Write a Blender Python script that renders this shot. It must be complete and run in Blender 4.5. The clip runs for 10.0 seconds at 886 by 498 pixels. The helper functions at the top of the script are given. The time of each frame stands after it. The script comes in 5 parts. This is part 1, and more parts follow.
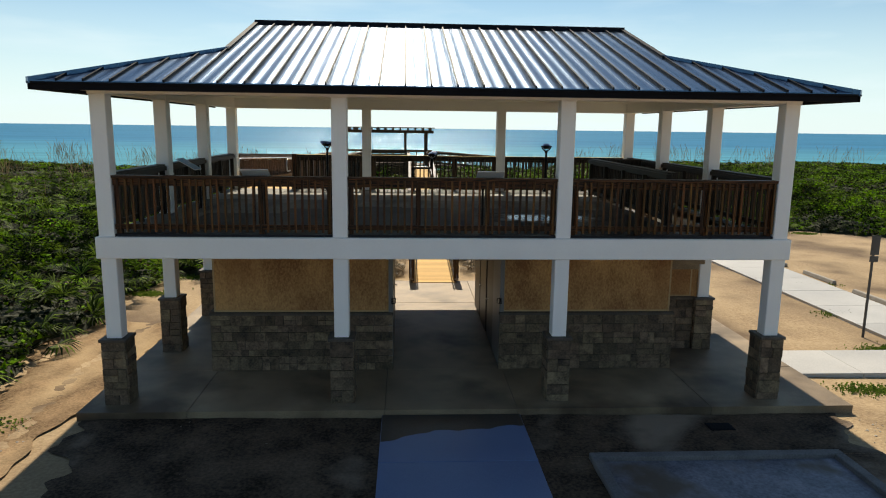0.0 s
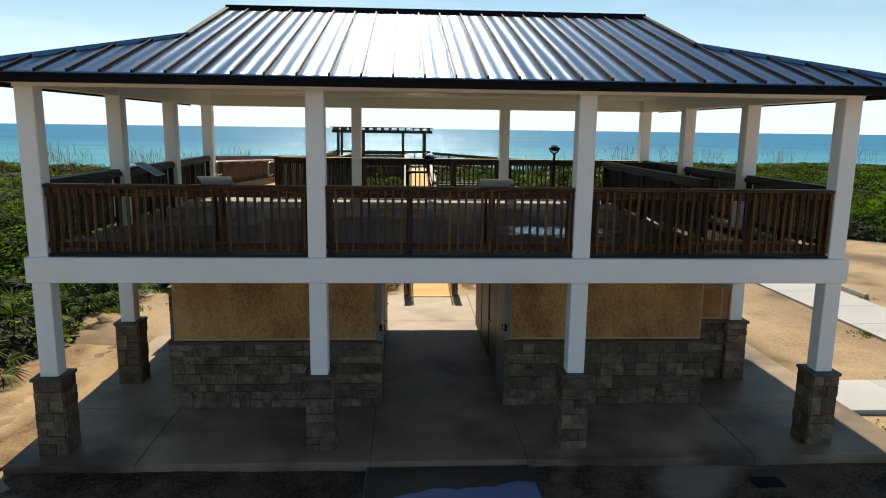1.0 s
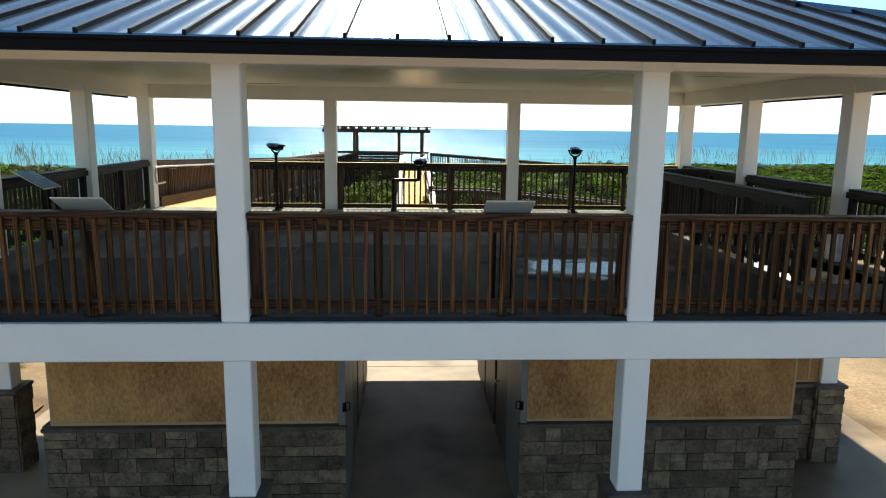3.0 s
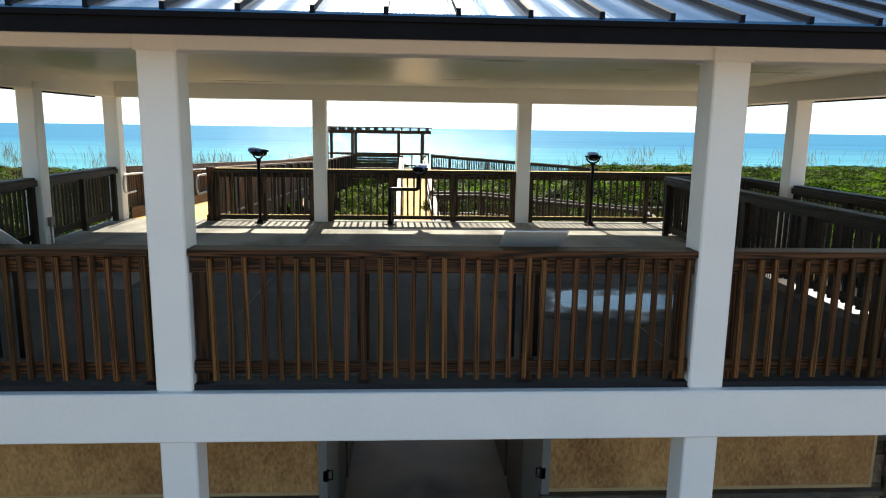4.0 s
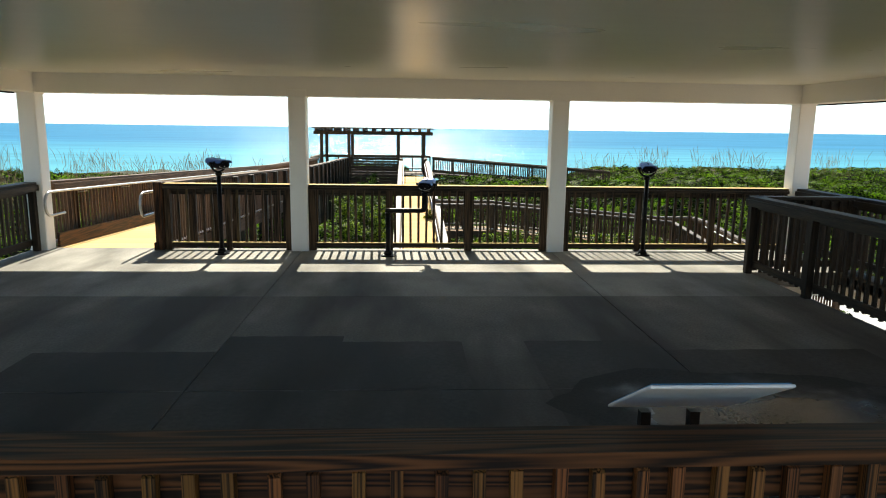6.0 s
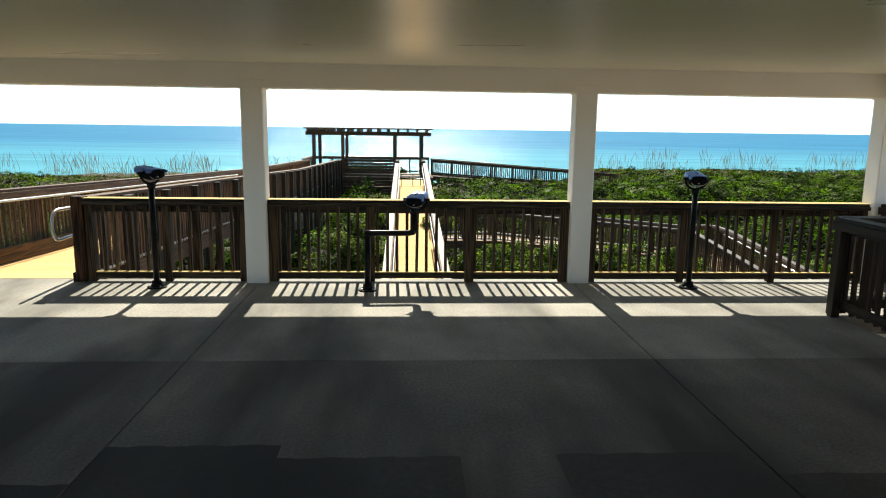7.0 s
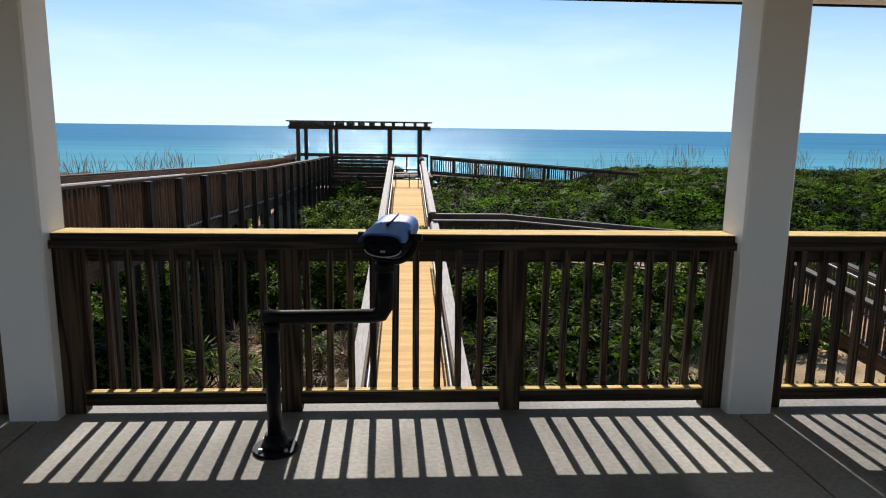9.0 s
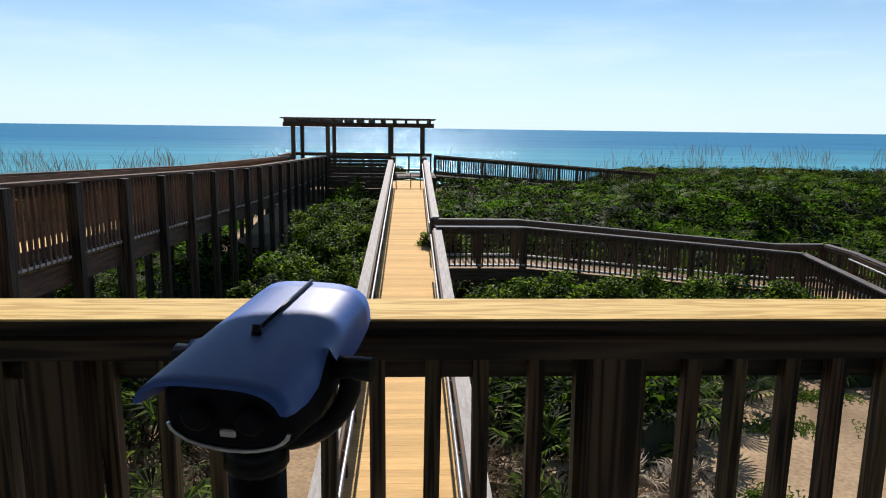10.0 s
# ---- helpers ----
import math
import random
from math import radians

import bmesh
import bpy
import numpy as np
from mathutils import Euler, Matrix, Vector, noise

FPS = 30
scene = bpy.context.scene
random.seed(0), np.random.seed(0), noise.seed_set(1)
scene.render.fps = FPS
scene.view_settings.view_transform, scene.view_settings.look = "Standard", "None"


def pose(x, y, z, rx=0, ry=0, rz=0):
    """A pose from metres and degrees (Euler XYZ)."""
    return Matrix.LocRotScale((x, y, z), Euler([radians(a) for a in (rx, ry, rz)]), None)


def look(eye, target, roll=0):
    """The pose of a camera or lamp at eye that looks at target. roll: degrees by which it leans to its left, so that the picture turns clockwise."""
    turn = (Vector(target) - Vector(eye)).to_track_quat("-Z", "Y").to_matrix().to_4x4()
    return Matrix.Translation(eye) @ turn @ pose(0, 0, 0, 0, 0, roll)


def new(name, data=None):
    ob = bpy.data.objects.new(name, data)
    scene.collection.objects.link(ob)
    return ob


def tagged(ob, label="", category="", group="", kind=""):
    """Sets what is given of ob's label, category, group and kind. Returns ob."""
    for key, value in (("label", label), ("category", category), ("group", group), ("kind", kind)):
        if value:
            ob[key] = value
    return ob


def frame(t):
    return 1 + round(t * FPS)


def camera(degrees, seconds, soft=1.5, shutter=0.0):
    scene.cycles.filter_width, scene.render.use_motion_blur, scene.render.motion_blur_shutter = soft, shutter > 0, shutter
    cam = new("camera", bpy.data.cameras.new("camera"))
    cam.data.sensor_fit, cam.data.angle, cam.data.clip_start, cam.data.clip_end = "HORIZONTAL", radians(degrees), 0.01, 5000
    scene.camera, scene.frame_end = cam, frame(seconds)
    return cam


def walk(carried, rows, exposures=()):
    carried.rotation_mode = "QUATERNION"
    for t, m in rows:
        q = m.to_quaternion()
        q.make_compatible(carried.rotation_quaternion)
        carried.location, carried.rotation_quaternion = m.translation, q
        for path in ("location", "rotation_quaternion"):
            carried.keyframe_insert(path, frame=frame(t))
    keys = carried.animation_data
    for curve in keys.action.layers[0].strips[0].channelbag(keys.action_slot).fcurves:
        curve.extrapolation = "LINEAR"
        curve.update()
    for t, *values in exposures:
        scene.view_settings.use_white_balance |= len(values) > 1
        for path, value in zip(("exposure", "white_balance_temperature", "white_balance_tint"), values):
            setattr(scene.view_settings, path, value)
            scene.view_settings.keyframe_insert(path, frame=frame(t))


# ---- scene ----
cam = camera(66.0, 10.0, soft=1.1)
PATH = [
    (0, (-0.861, -12.146, 5.069), (-0.750, -10.180, 4.718), 0.74),
    (0.5, (-0.751, -11.151, 5.061), (-0.642, -9.185, 4.711), 0.72),
    (1, (-0.699, -10.202, 5.058), (-0.587, -8.236, 4.708), 0.76),
    (1.5, (-0.608, -9.206, 5.021), (-0.496, -7.239, 4.672), 0.77),
    (2, (-0.503, -8.330, 5.005), (-0.391, -6.364, 4.654), 0.77),
    (2.5, (-0.419, -7.426, 4.996), (-0.308, -5.460, 4.645), 0.76),
    (4, (-0.306, -4.907, 5.068), (-0.198, -2.941, 4.717), 0.82),
    (4.5, (-0.348, -4.133, 5.080), (-0.240, -2.167, 4.730), 0.74),
    (5, (-0.385, -3.456, 5.084), (-0.278, -1.490, 4.732), 0.79),
    (5.5, (-0.405, -2.690, 5.098), (-0.295, -0.724, 4.747), 0.76),
    (6.8, (-0.203, -0.13, 5.155), (-0.094, 1.836, 4.803), 0.79),
    (7, (-0.169, 0.421, 5.117), (-0.059, 2.387, 4.767), 0.78),
    (7.5, (-0.044, 1.750, 5.017), (0.066, 3.716, 4.665), 0.83),
    (8, (0.015, 2.999, 4.945), (0.124, 4.965, 4.592), 0.81),
    (8.5, (0.020, 4.170, 4.879), (0.130, 6.135, 4.527), 0.80),
    (9, (0.039, 5.283, 4.798), (0.149, 7.249, 4.445), 0.75),
    (9.5, (0.075, 6.455, 4.713), (0.177, 8.422, 4.362), 0.74),
    (10, (0.178, 7.607, 4.623), (0.275, 9.573, 4.272), 0.74),
]
EXPOSURES = [(t, e, 7650 if t < 2 else 7250 if t < 3 else 7350 if t < 6 else 7250 if t < 8 else 6550, 9 if t < 2 else 5 if t < 3 else 8 if t < 6 else 6 if t < 8 else 15) for t, e in ((0.0, 0.33), (1.0, 0.48), (2.5, 0.84), (4.0, 1.22), (5.0, 1.28), (6.2, 1.2), (7.5, 0.92), (8.5, 0.48), (9.0, 0.38), (10.0, 0.3))]
walk(cam, [(t, look(eye, target, roll)) for t, eye, target, roll in PATH], EXPOSURES)

# ---- light ----
SUN_WAY = Vector((-0.022, 0.722, 0.691)).normalized()   # towards the sun
sun_data = bpy.data.lights.new("sun", "SUN")
sun_data.energy, sun_data.angle, sun_data.color = 5.0, radians(0.53), (1.0, 0.95, 0.86)
sun = new("sun", sun_data)
sun.matrix_world = look(SUN_WAY * 50, (0, 0, 0))
world = bpy.data.worlds.new("world")
scene.world = world
world.use_nodes = True
sky = world.node_tree.nodes.new("ShaderNodeTexSky")
sky.sky_type, sky.sun_disc = "NISHITA", False
sky.sun_elevation = math.asin(SUN_WAY.z)
sky.sun_rotation = math.atan2(SUN_WAY.x, SUN_WAY.y)
sky.air_density, sky.dust_density, sky.ozone_density = 0.9, 0.15, 2.0
sky_nodes, sky_wire = world.node_tree.nodes, world.node_tree.links.new
back = sky_nodes["Background"]
back.inputs["Strength"].default_value = 0.075
# pale sea haze that thins with height, and thin streaks of cloud
spot = sky_nodes.new("ShaderNodeTexCoord")
parts_xyz = sky_nodes.new("ShaderNodeSeparateXYZ")
sky_wire(spot.outputs["Generated"], parts_xyz.inputs[0])
thin_out = sky_nodes.new("ShaderNodeMapRange")
thin_out.interpolation_type = "SMOOTHERSTEP"
thin_out.inputs["From Min"].default_value, thin_out.inputs["From Max"].default_value = -0.05, 0.25
thin_out.inputs["To Min"].default_value, thin_out.inputs["To Max"].default_value = 0.85, 0.0
sky_wire(parts_xyz.outputs["Z"], thin_out.inputs["Value"])
streak_map = sky_nodes.new("ShaderNodeMapping")
streak_map.inputs["Scale"].default_value = (2.0, 2.0, 11.0)
sky_wire(spot.outputs["Generated"], streak_map.inputs["Vector"])
streak = sky_nodes.new("ShaderNodeTexNoise")
streak.inputs["Scale"].default_value, streak.inputs["Detail"].default_value = 2.2, 7
sky_wire(streak_map.outputs[0], streak.inputs["Vector"])
wisps = sky_nodes.new("ShaderNodeMapRange")
wisps.inputs["From Min"].default_value, wisps.inputs["From Max"].default_value = 0.50, 0.78
wisps.inputs["To Max"].default_value = 0.32
sky_wire(streak.outputs["Fac"], wisps.inputs["Value"])
veil = sky_nodes.new("ShaderNodeMath")
veil.operation, veil.use_clamp = "ADD", True
sky_wire(thin_out.outputs[0], veil.inputs[0])
sky_wire(wisps.outputs[0], veil.inputs[1])
haze = sky_nodes.new("ShaderNodeMix")
haze.data_type = "RGBA"
haze.inputs["B"].default_value = (8.4, 10.7, 12.6, 1)
sky_wire(veil.outputs[0], haze.inputs["Factor"])
clear = sky_nodes.new("ShaderNodeMix")
clear.data_type, clear.blend_type = "RGBA", "MULTIPLY"
clear.inputs["Factor"].default_value = 1.0
clear.inputs["B"].default_value = (0.79, 1.03, 1.13, 1)
sky_wire(sky.outputs[0], clear.inputs["A"])
sky_wire(clear.outputs["Result"], haze.inputs["A"])
sky_wire(haze.outputs["Result"], back.inputs[0])


# ---- materials ----
def shader(name, dark, light, scale=4.0, fine=40.0, rough=0.6, metal=0.0, bump=0.15, stretch=(1, 1, 1), vary=0.0, island=0.0, coat=0.0, depth=0.02, spread=(0.3, 0.7), patch=None, ripple=None, spec=0.5, shade=0.0, rings=0.0):
    """A surface of two colours mixed by a coarse and a fine noise, with relief; vary and island change it piece by piece."""
    m = bpy.data.materials.new(name)
    m.use_nodes = True
    nt = m.node_tree
    nodes, wire = nt.nodes, nt.links.new
    p = nodes["Principled BSDF"]
    co = nodes.new("ShaderNodeTexCoord")
    info = nodes.new("ShaderNodeObjectInfo")
    mapping = nodes.new("ShaderNodeMapping")
    mapping.inputs["Scale"].default_value = stretch
    wire(co.outputs["Object"], mapping.inputs["Vector"])
    if vary:
        shift = nodes.new("ShaderNodeVectorMath")
        shift.operation = "SCALE"
        shift.inputs[0].default_value = (37.0, 51.0, 73.0)
        wire(info.outputs["Random"], shift.inputs["Scale"])
        wire(shift.outputs[0], mapping.inputs["Location"])
    coarse, small = nodes.new("ShaderNodeTexNoise"), nodes.new("ShaderNodeTexNoise")
    for n, sc, det in ((coarse, scale, 5), (small, fine, 4)):
        n.inputs["Scale"].default_value, n.inputs["Detail"].default_value = sc, det
        wire(mapping.outputs[0], n.inputs["Vector"])
    blend = nodes.new("ShaderNodeMath")
    blend.operation = "MULTIPLY_ADD"
    blend.inputs[1].default_value = 0.4
    wire(small.outputs["Fac"], blend.inputs[0])
    part6 = nodes.new("ShaderNodeMath")
    part6.operation = "MULTIPLY"
    part6.inputs[1].default_value = 0.6
    wire(coarse.outputs["Fac"], part6.inputs[0])
    if rings:
        # growth rings: the level lines of the stretched noise
        coarse.inputs["Detail"].default_value = 1.5
        line = nodes.new("ShaderNodeMath")
        line.operation = "MULTIPLY"
        line.inputs[1].default_value = rings
        wire(coarse.outputs["Fac"], line.inputs[0])
        wave_of = nodes.new("ShaderNodeMath")
        wave_of.operation = "SINE"
        wire(line.outputs[0], wave_of.inputs[0])
        half = nodes.new("ShaderNodeMapRange")
        half.inputs["From Min"].default_value = -1.0
        half.inputs["To Min"].default_value, half.inputs["To Max"].default_value = 0.25, 0.75
        wire(wave_of.outputs[0], half.inputs["Value"])
        wire(half.outputs[0], part6.inputs[0])
    wire(part6.outputs[0], blend.inputs[2])
    span = nodes.new("ShaderNodeMapRange")
    span.inputs["From Min"].default_value, span.inputs["From Max"].default_value = spread
    wire(blend.outputs[0], span.inputs["Value"])
    mix = nodes.new("ShaderNodeMix")
    mix.data_type = "RGBA"
    mix.inputs["A"].default_value, mix.inputs["B"].default_value = (*dark, 1), (*light, 1)
    wire(span.outputs[0], mix.inputs["Factor"])
    last = mix.outputs["Result"]
    if patch:
        tint, size, low, high, turn = patch
        wide = nodes.new("ShaderNodeTexNoise")
        wide.inputs["Scale"].default_value, wide.inputs["Detail"].default_value = size, 6
        stretch2 = nodes.new("ShaderNodeMapping")
        stretch2.inputs["Scale"].default_value = turn
        wire(co.outputs["Object"], stretch2.inputs["Vector"])
        wire(stretch2.outputs[0], wide.inputs["Vector"])
        cut = nodes.new("ShaderNodeMapRange")
        cut.inputs["From Min"].default_value, cut.inputs["From Max"].default_value = low, high
        wire(wide.outputs["Fac"], cut.inputs["Value"])
        over = nodes.new("ShaderNodeMix")
        over.data_type = "RGBA"
        wire(cut.outputs[0], over.inputs["Factor"])
        wire(last, over.inputs["A"])
        over.inputs["B"].default_value = (*tint, 1)
        last = over.outputs["Result"]
    if vary or island:
        geo = nodes.new("ShaderNodeNewGeometry")
        tone = nodes.new("ShaderNodeMapRange")
        amount = vary or island
        tone.inputs["To Min"].default_value, tone.inputs["To Max"].default_value = 1 - amount, 1 + amount
        wire(info.outputs["Random"] if vary else geo.outputs["Random Per Island"], tone.inputs["Value"])
        hsv = nodes.new("ShaderNodeHueSaturation")
        if vary and shade:
            many = nodes.new("ShaderNodeMath")
            many.operation = "MULTIPLY"
            many.inputs[1].default_value = 17.3
            wire(info.outputs["Random"], many.inputs[0])
            again = nodes.new("ShaderNodeMath")
            again.operation = "FRACT"
            wire(many.outputs[0], again.inputs[0])
            turn_hue = nodes.new("ShaderNodeMapRange")
            turn_hue.inputs["To Min"].default_value, turn_hue.inputs["To Max"].default_value = 0.5 - shade, 0.5 + shade
            wire(again.outputs[0], turn_hue.inputs["Value"])
            wire(turn_hue.outputs[0], hsv.inputs["Hue"])
        wire(tone.outputs[0], hsv.inputs["Value"])
        wire(last, hsv.inputs["Color"])
        last = hsv.outputs[0]
    wire(last, p.inputs["Base Color"])
    p.inputs["Metallic"].default_value = metal
    p.inputs["Specular IOR Level"].default_value = spec
    p.inputs["Coat Weight"].default_value = coat
    shine = nodes.new("ShaderNodeMapRange")
    shine.inputs["To Min"].default_value, shine.inputs["To Max"].default_value = max(0.02, rough - 0.08), min(1, rough + 0.08)
    wire(coarse.outputs["Fac"], shine.inputs["Value"])
    wire(shine.outputs[0], p.inputs["Roughness"])
    if bump:
        b = nodes.new("ShaderNodeBump")
        b.inputs["Strength"].default_value, b.inputs["Distance"].default_value = bump, depth
        wire(blend.outputs[0], b.inputs["Height"])
        if ripple:
            # shallow ribs pressed into sheet metal
            bands = nodes.new("ShaderNodeTexWave")
            bands.bands_direction, bands.wave_profile = ripple[0], "SIN"
            bands.inputs["Scale"].default_value = ripple[1]
            bands.inputs["Distortion"].default_value = 0.0
            wire(co.outputs["Object"], bands.inputs["Vector"])
            b2 = nodes.new("ShaderNodeBump")
            b2.inputs["Strength"].default_value, b2.inputs["Distance"].default_value = 1.0, ripple[2]
            wire(bands.outputs["Fac"], b2.inputs["Height"])
            wire(b2.outputs[0], b.inputs["Normal"])
        wire(b.outputs[0], p.inputs["Normal"])
    return m


def timber(name, dark, light, axis, rough=0.6, vary=0.25, spread=(0.36, 0.62), shade=0.0, cross=14.0, along=0.9, rings=0.0):
    """Sawn wood with grain that runs along one axis."""
    stretch = [cross, cross, cross]
    stretch[axis] = along
    return shader(name, dark, light, 2.0, 10.0, rough, 0, 0.3, stretch, vary, depth=0.004, spread=spread, spec=0.2, shade=shade, rings=rings)


def leafy(name, dark, light, rough=0.45, translucent=0.35, spec=0.08):
    """Leaves: each its own tone, some light coming through."""
    m = bpy.data.materials.new(name)
    m.use_nodes = True
    nodes, wire = m.node_tree.nodes, m.node_tree.links.new
    p = nodes["Principled BSDF"]
    geo = nodes.new("ShaderNodeNewGeometry")
    co = nodes.new("ShaderNodeTexCoord")
    patch = nodes.new("ShaderNodeTexNoise")
    patch.inputs["Scale"].default_value, patch.inputs["Detail"].default_value = 0.55, 4
    wire(co.outputs["Object"], patch.inputs["Vector"])
    clumps = nodes.new("ShaderNodeMath")
    clumps.operation = "MULTIPLY"
    clumps.inputs[1].default_value = 1.7
    wire(patch.outputs["Fac"], clumps.inputs[0])
    add = nodes.new("ShaderNodeMath")
    add.operation = "MULTIPLY_ADD"
    add.inputs[1].default_value = 0.6
    wire(geo.outputs["Random Per Island"], add.inputs[0])
    wire(clumps.outputs[0], add.inputs[2])
    ramp = nodes.new("ShaderNodeMapRange")
    ramp.inputs["From Min"].default_value, ramp.inputs["From Max"].default_value = 1.10, 1.62
    wire(add.outputs[0], ramp.inputs["Value"])
    mix = nodes.new("ShaderNodeMix")
    mix.data_type = "RGBA"
    mix.inputs["A"].default_value, mix.inputs["B"].default_value = (*dark, 1), (*light, 1)
    wire(ramp.outputs[0], mix.inputs["Factor"])
    wire(mix.outputs["Result"], p.inputs["Base Color"])
    p.inputs["Roughness"].default_value = rough
    p.inputs["Specular IOR Level"].default_value = spec
    thin = nodes.new("ShaderNodeBsdfTranslucent")
    wire(mix.outputs["Result"], thin.inputs["Color"])
    both = nodes.new("ShaderNodeMixShader")
    both.inputs[0].default_value = translucent
    wire(p.outputs[0], both.inputs[1])
    wire(thin.outputs[0], both.inputs[2])
    wire(both.outputs[0], nodes["Material Output"].inputs["Surface"])
    return m


WHITE = shader("white_paint", (0.79, 0.80, 0.80), (0.88, 0.88, 0.87), 1.2, 60, 0.55, bump=0.08, depth=0.003)
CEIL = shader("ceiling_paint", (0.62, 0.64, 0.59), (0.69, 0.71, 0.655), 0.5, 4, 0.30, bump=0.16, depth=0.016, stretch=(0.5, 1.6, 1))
STUCCO = shader("tan_stucco", (0.215, 0.095, 0.032), (0.565, 0.325, 0.130), 1.6, 34, 0.88, bump=1.0, depth=0.016, stretch=(1, 1, 0.6), spread=(0.37, 0.65), patch=((0.25, 0.105, 0.035), 0.9, 0.52, 0.85, (1.6, 1.6, 0.35)))
BEAD = shader("pale_stucco_edge", (0.36, 0.24, 0.12), (0.50, 0.355, 0.195), 3, 40, 0.85, bump=0.3, depth=0.006)
STONE = shader("cut_stone", (0.038, 0.026, 0.017), (0.235, 0.172, 0.110), 5, 26, 0.82, bump=1.0, vary=0.42, depth=0.022, spread=(0.34, 0.70), shade=0.012)
MORTAR = shader("mortar", (0.055, 0.045, 0.034), (0.11, 0.092, 0.072), 12, 80, 0.9)
CAPSTONE = shader("cap_stone", (0.045, 0.037, 0.030), (0.125, 0.104, 0.084), 6, 40, 0.75, vary=0.2, bump=0.5)
SLAB = shader("slab_concrete", (0.122, 0.087, 0.056), (0.42, 0.318, 0.205), 0.55, 70, 0.62, bump=0.08, depth=0.003, spread=(0.34, 0.68), patch=((0.082, 0.057, 0.036), 0.5, 0.46, 0.66, (1, 1, 1)), spec=0.3)
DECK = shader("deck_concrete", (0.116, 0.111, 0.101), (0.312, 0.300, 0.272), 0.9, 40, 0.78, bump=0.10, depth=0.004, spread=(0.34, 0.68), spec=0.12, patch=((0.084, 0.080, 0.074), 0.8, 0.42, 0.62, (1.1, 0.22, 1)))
# paler deck copy for the rear panels, strong sunlight put into its colour
SUNDECK = shader("sunlit_deck_concrete", (0.165, 0.162, 0.150), (0.445, 0.438, 0.405), 0.9, 40, 0.78, bump=0.10, depth=0.004, spec=0.12, patch=((0.112, 0.110, 0.101), 0.8, 0.46, 0.66, (1.1, 0.3, 1)))
# neutral sealed concrete, the blue sky it mirrors put into the base colour
SEALED_SKY = shader("sealed_concrete_sky_tint", (0.075, 0.135, 0.28), (0.15, 0.235, 0.40), 0.45, 60, 0.42, bump=0.08, vary=0.06, depth=0.004)
# dusty pad, its bluish cast is skylight put into the colour
PAD = shader("dusty_pad_concrete", (0.075, 0.085, 0.115), (0.25, 0.265, 0.32), 1.3, 20, 0.6, bump=0.3, depth=0.008, spread=(0.36, 0.64), patch=((0.10, 0.078, 0.058), 0.7, 0.50, 0.62, (1, 1, 1)))
CURB = shader("stained_curb_concrete", (0.07, 0.07, 0.075), (0.20, 0.195, 0.195), 2, 40, 0.8, bump=0.3, depth=0.006)
# damp soil made darker still, with the roof's shadow put into its colour
SOIL = shader("damp_shaded_soil", (0.020, 0.014, 0.010), (0.150, 0.105, 0.072), 1.1, 20, 0.95, bump=1.0, depth=0.04, spread=(0.38, 0.66), spec=0.1, patch=((0.26, 0.205, 0.155), 0.38, 0.54, 0.66, (1, 1, 1)))
WALKWAY = shader("walk_concrete", (0.30, 0.30, 0.30), (0.46, 0.455, 0.44), 0.5, 30, 0.6, bump=0.12, vary=0.06, depth=0.004)
ROOF, ROOF_SIDE = [shader("roof_metal_" + d.lower(), (0.030, 0.082, 0.165), (0.055, 0.125, 0.225), 0.9, 9, 0.26, metal=0.9, bump=0.5, stretch=(5, 0.1, 0.1) if d == "X" else (0.1, 5, 0.1), depth=0.016, ripple=(d, 1.448, 0.009), spec=0.3) for d in "XY"]
SEAM = shader("seam_metal", (0.004, 0.006, 0.011), (0.008, 0.011, 0.018), 2, 20, 0.6, bump=0.05, spec=0.08)
BLACK = shader("black_metal", (0.006, 0.006, 0.008), (0.011, 0.011, 0.014), 3, 30, 0.6, bump=0.05, spec=0.06)
IRON = shader("dark_enamel", (0.004, 0.004, 0.005), (0.009, 0.009, 0.010), 8, 60, 0.34, bump=0.06, spec=0.14)
BLUE = shader("blue_shell", (0.024, 0.085, 0.325), (0.034, 0.104, 0.365), 5, 60, 0.50, bump=0.04, spec=0.42)
STEEL = shader("galvanised_steel", (0.42, 0.43, 0.44), (0.60, 0.61, 0.62), 9, 70, 0.35, metal=0.9, bump=0.05)
DARKDOOR = shader("dark_door", (0.045, 0.036, 0.030), (0.07, 0.058, 0.05), 2, 40, 0.5, bump=0.05)
GREYDOOR = shader("grey_door", (0.13, 0.13, 0.13), (0.18, 0.18, 0.175), 2, 40, 0.5, bump=0.05)
STAIN = [timber("stained_wood_" + "xyz"[a], (0.006, 0.0031, 0.0017), (0.094, 0.036, 0.012), a, 0.5, 0.4, (0.36, 0.66), cross=7.0, along=0.25, rings=50.0) for a in range(3)]
# dark copies of the wood, with the shade on it put into the colour
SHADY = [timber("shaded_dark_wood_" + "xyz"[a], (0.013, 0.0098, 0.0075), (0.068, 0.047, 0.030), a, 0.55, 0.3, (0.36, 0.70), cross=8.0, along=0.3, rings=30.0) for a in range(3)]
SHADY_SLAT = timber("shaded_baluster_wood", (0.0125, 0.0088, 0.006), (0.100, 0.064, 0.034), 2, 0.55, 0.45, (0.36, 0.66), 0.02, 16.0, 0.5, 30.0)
# near-black railing wood that carries the shade under the roof in its colour
DIM = [timber("shaded_wood_" + "xyz"[a], (0.010, 0.0075, 0.0055), (0.048, 0.034, 0.023), a, 0.6, 0.3) for a in range(3)]
SLAT = timber("baluster_wood", (0.008, 0.004, 0.002), (0.150, 0.062, 0.018), 2, 0.55, 0.55, (0.34, 0.66), 0.014, 20.0, 0.16, 40.0)
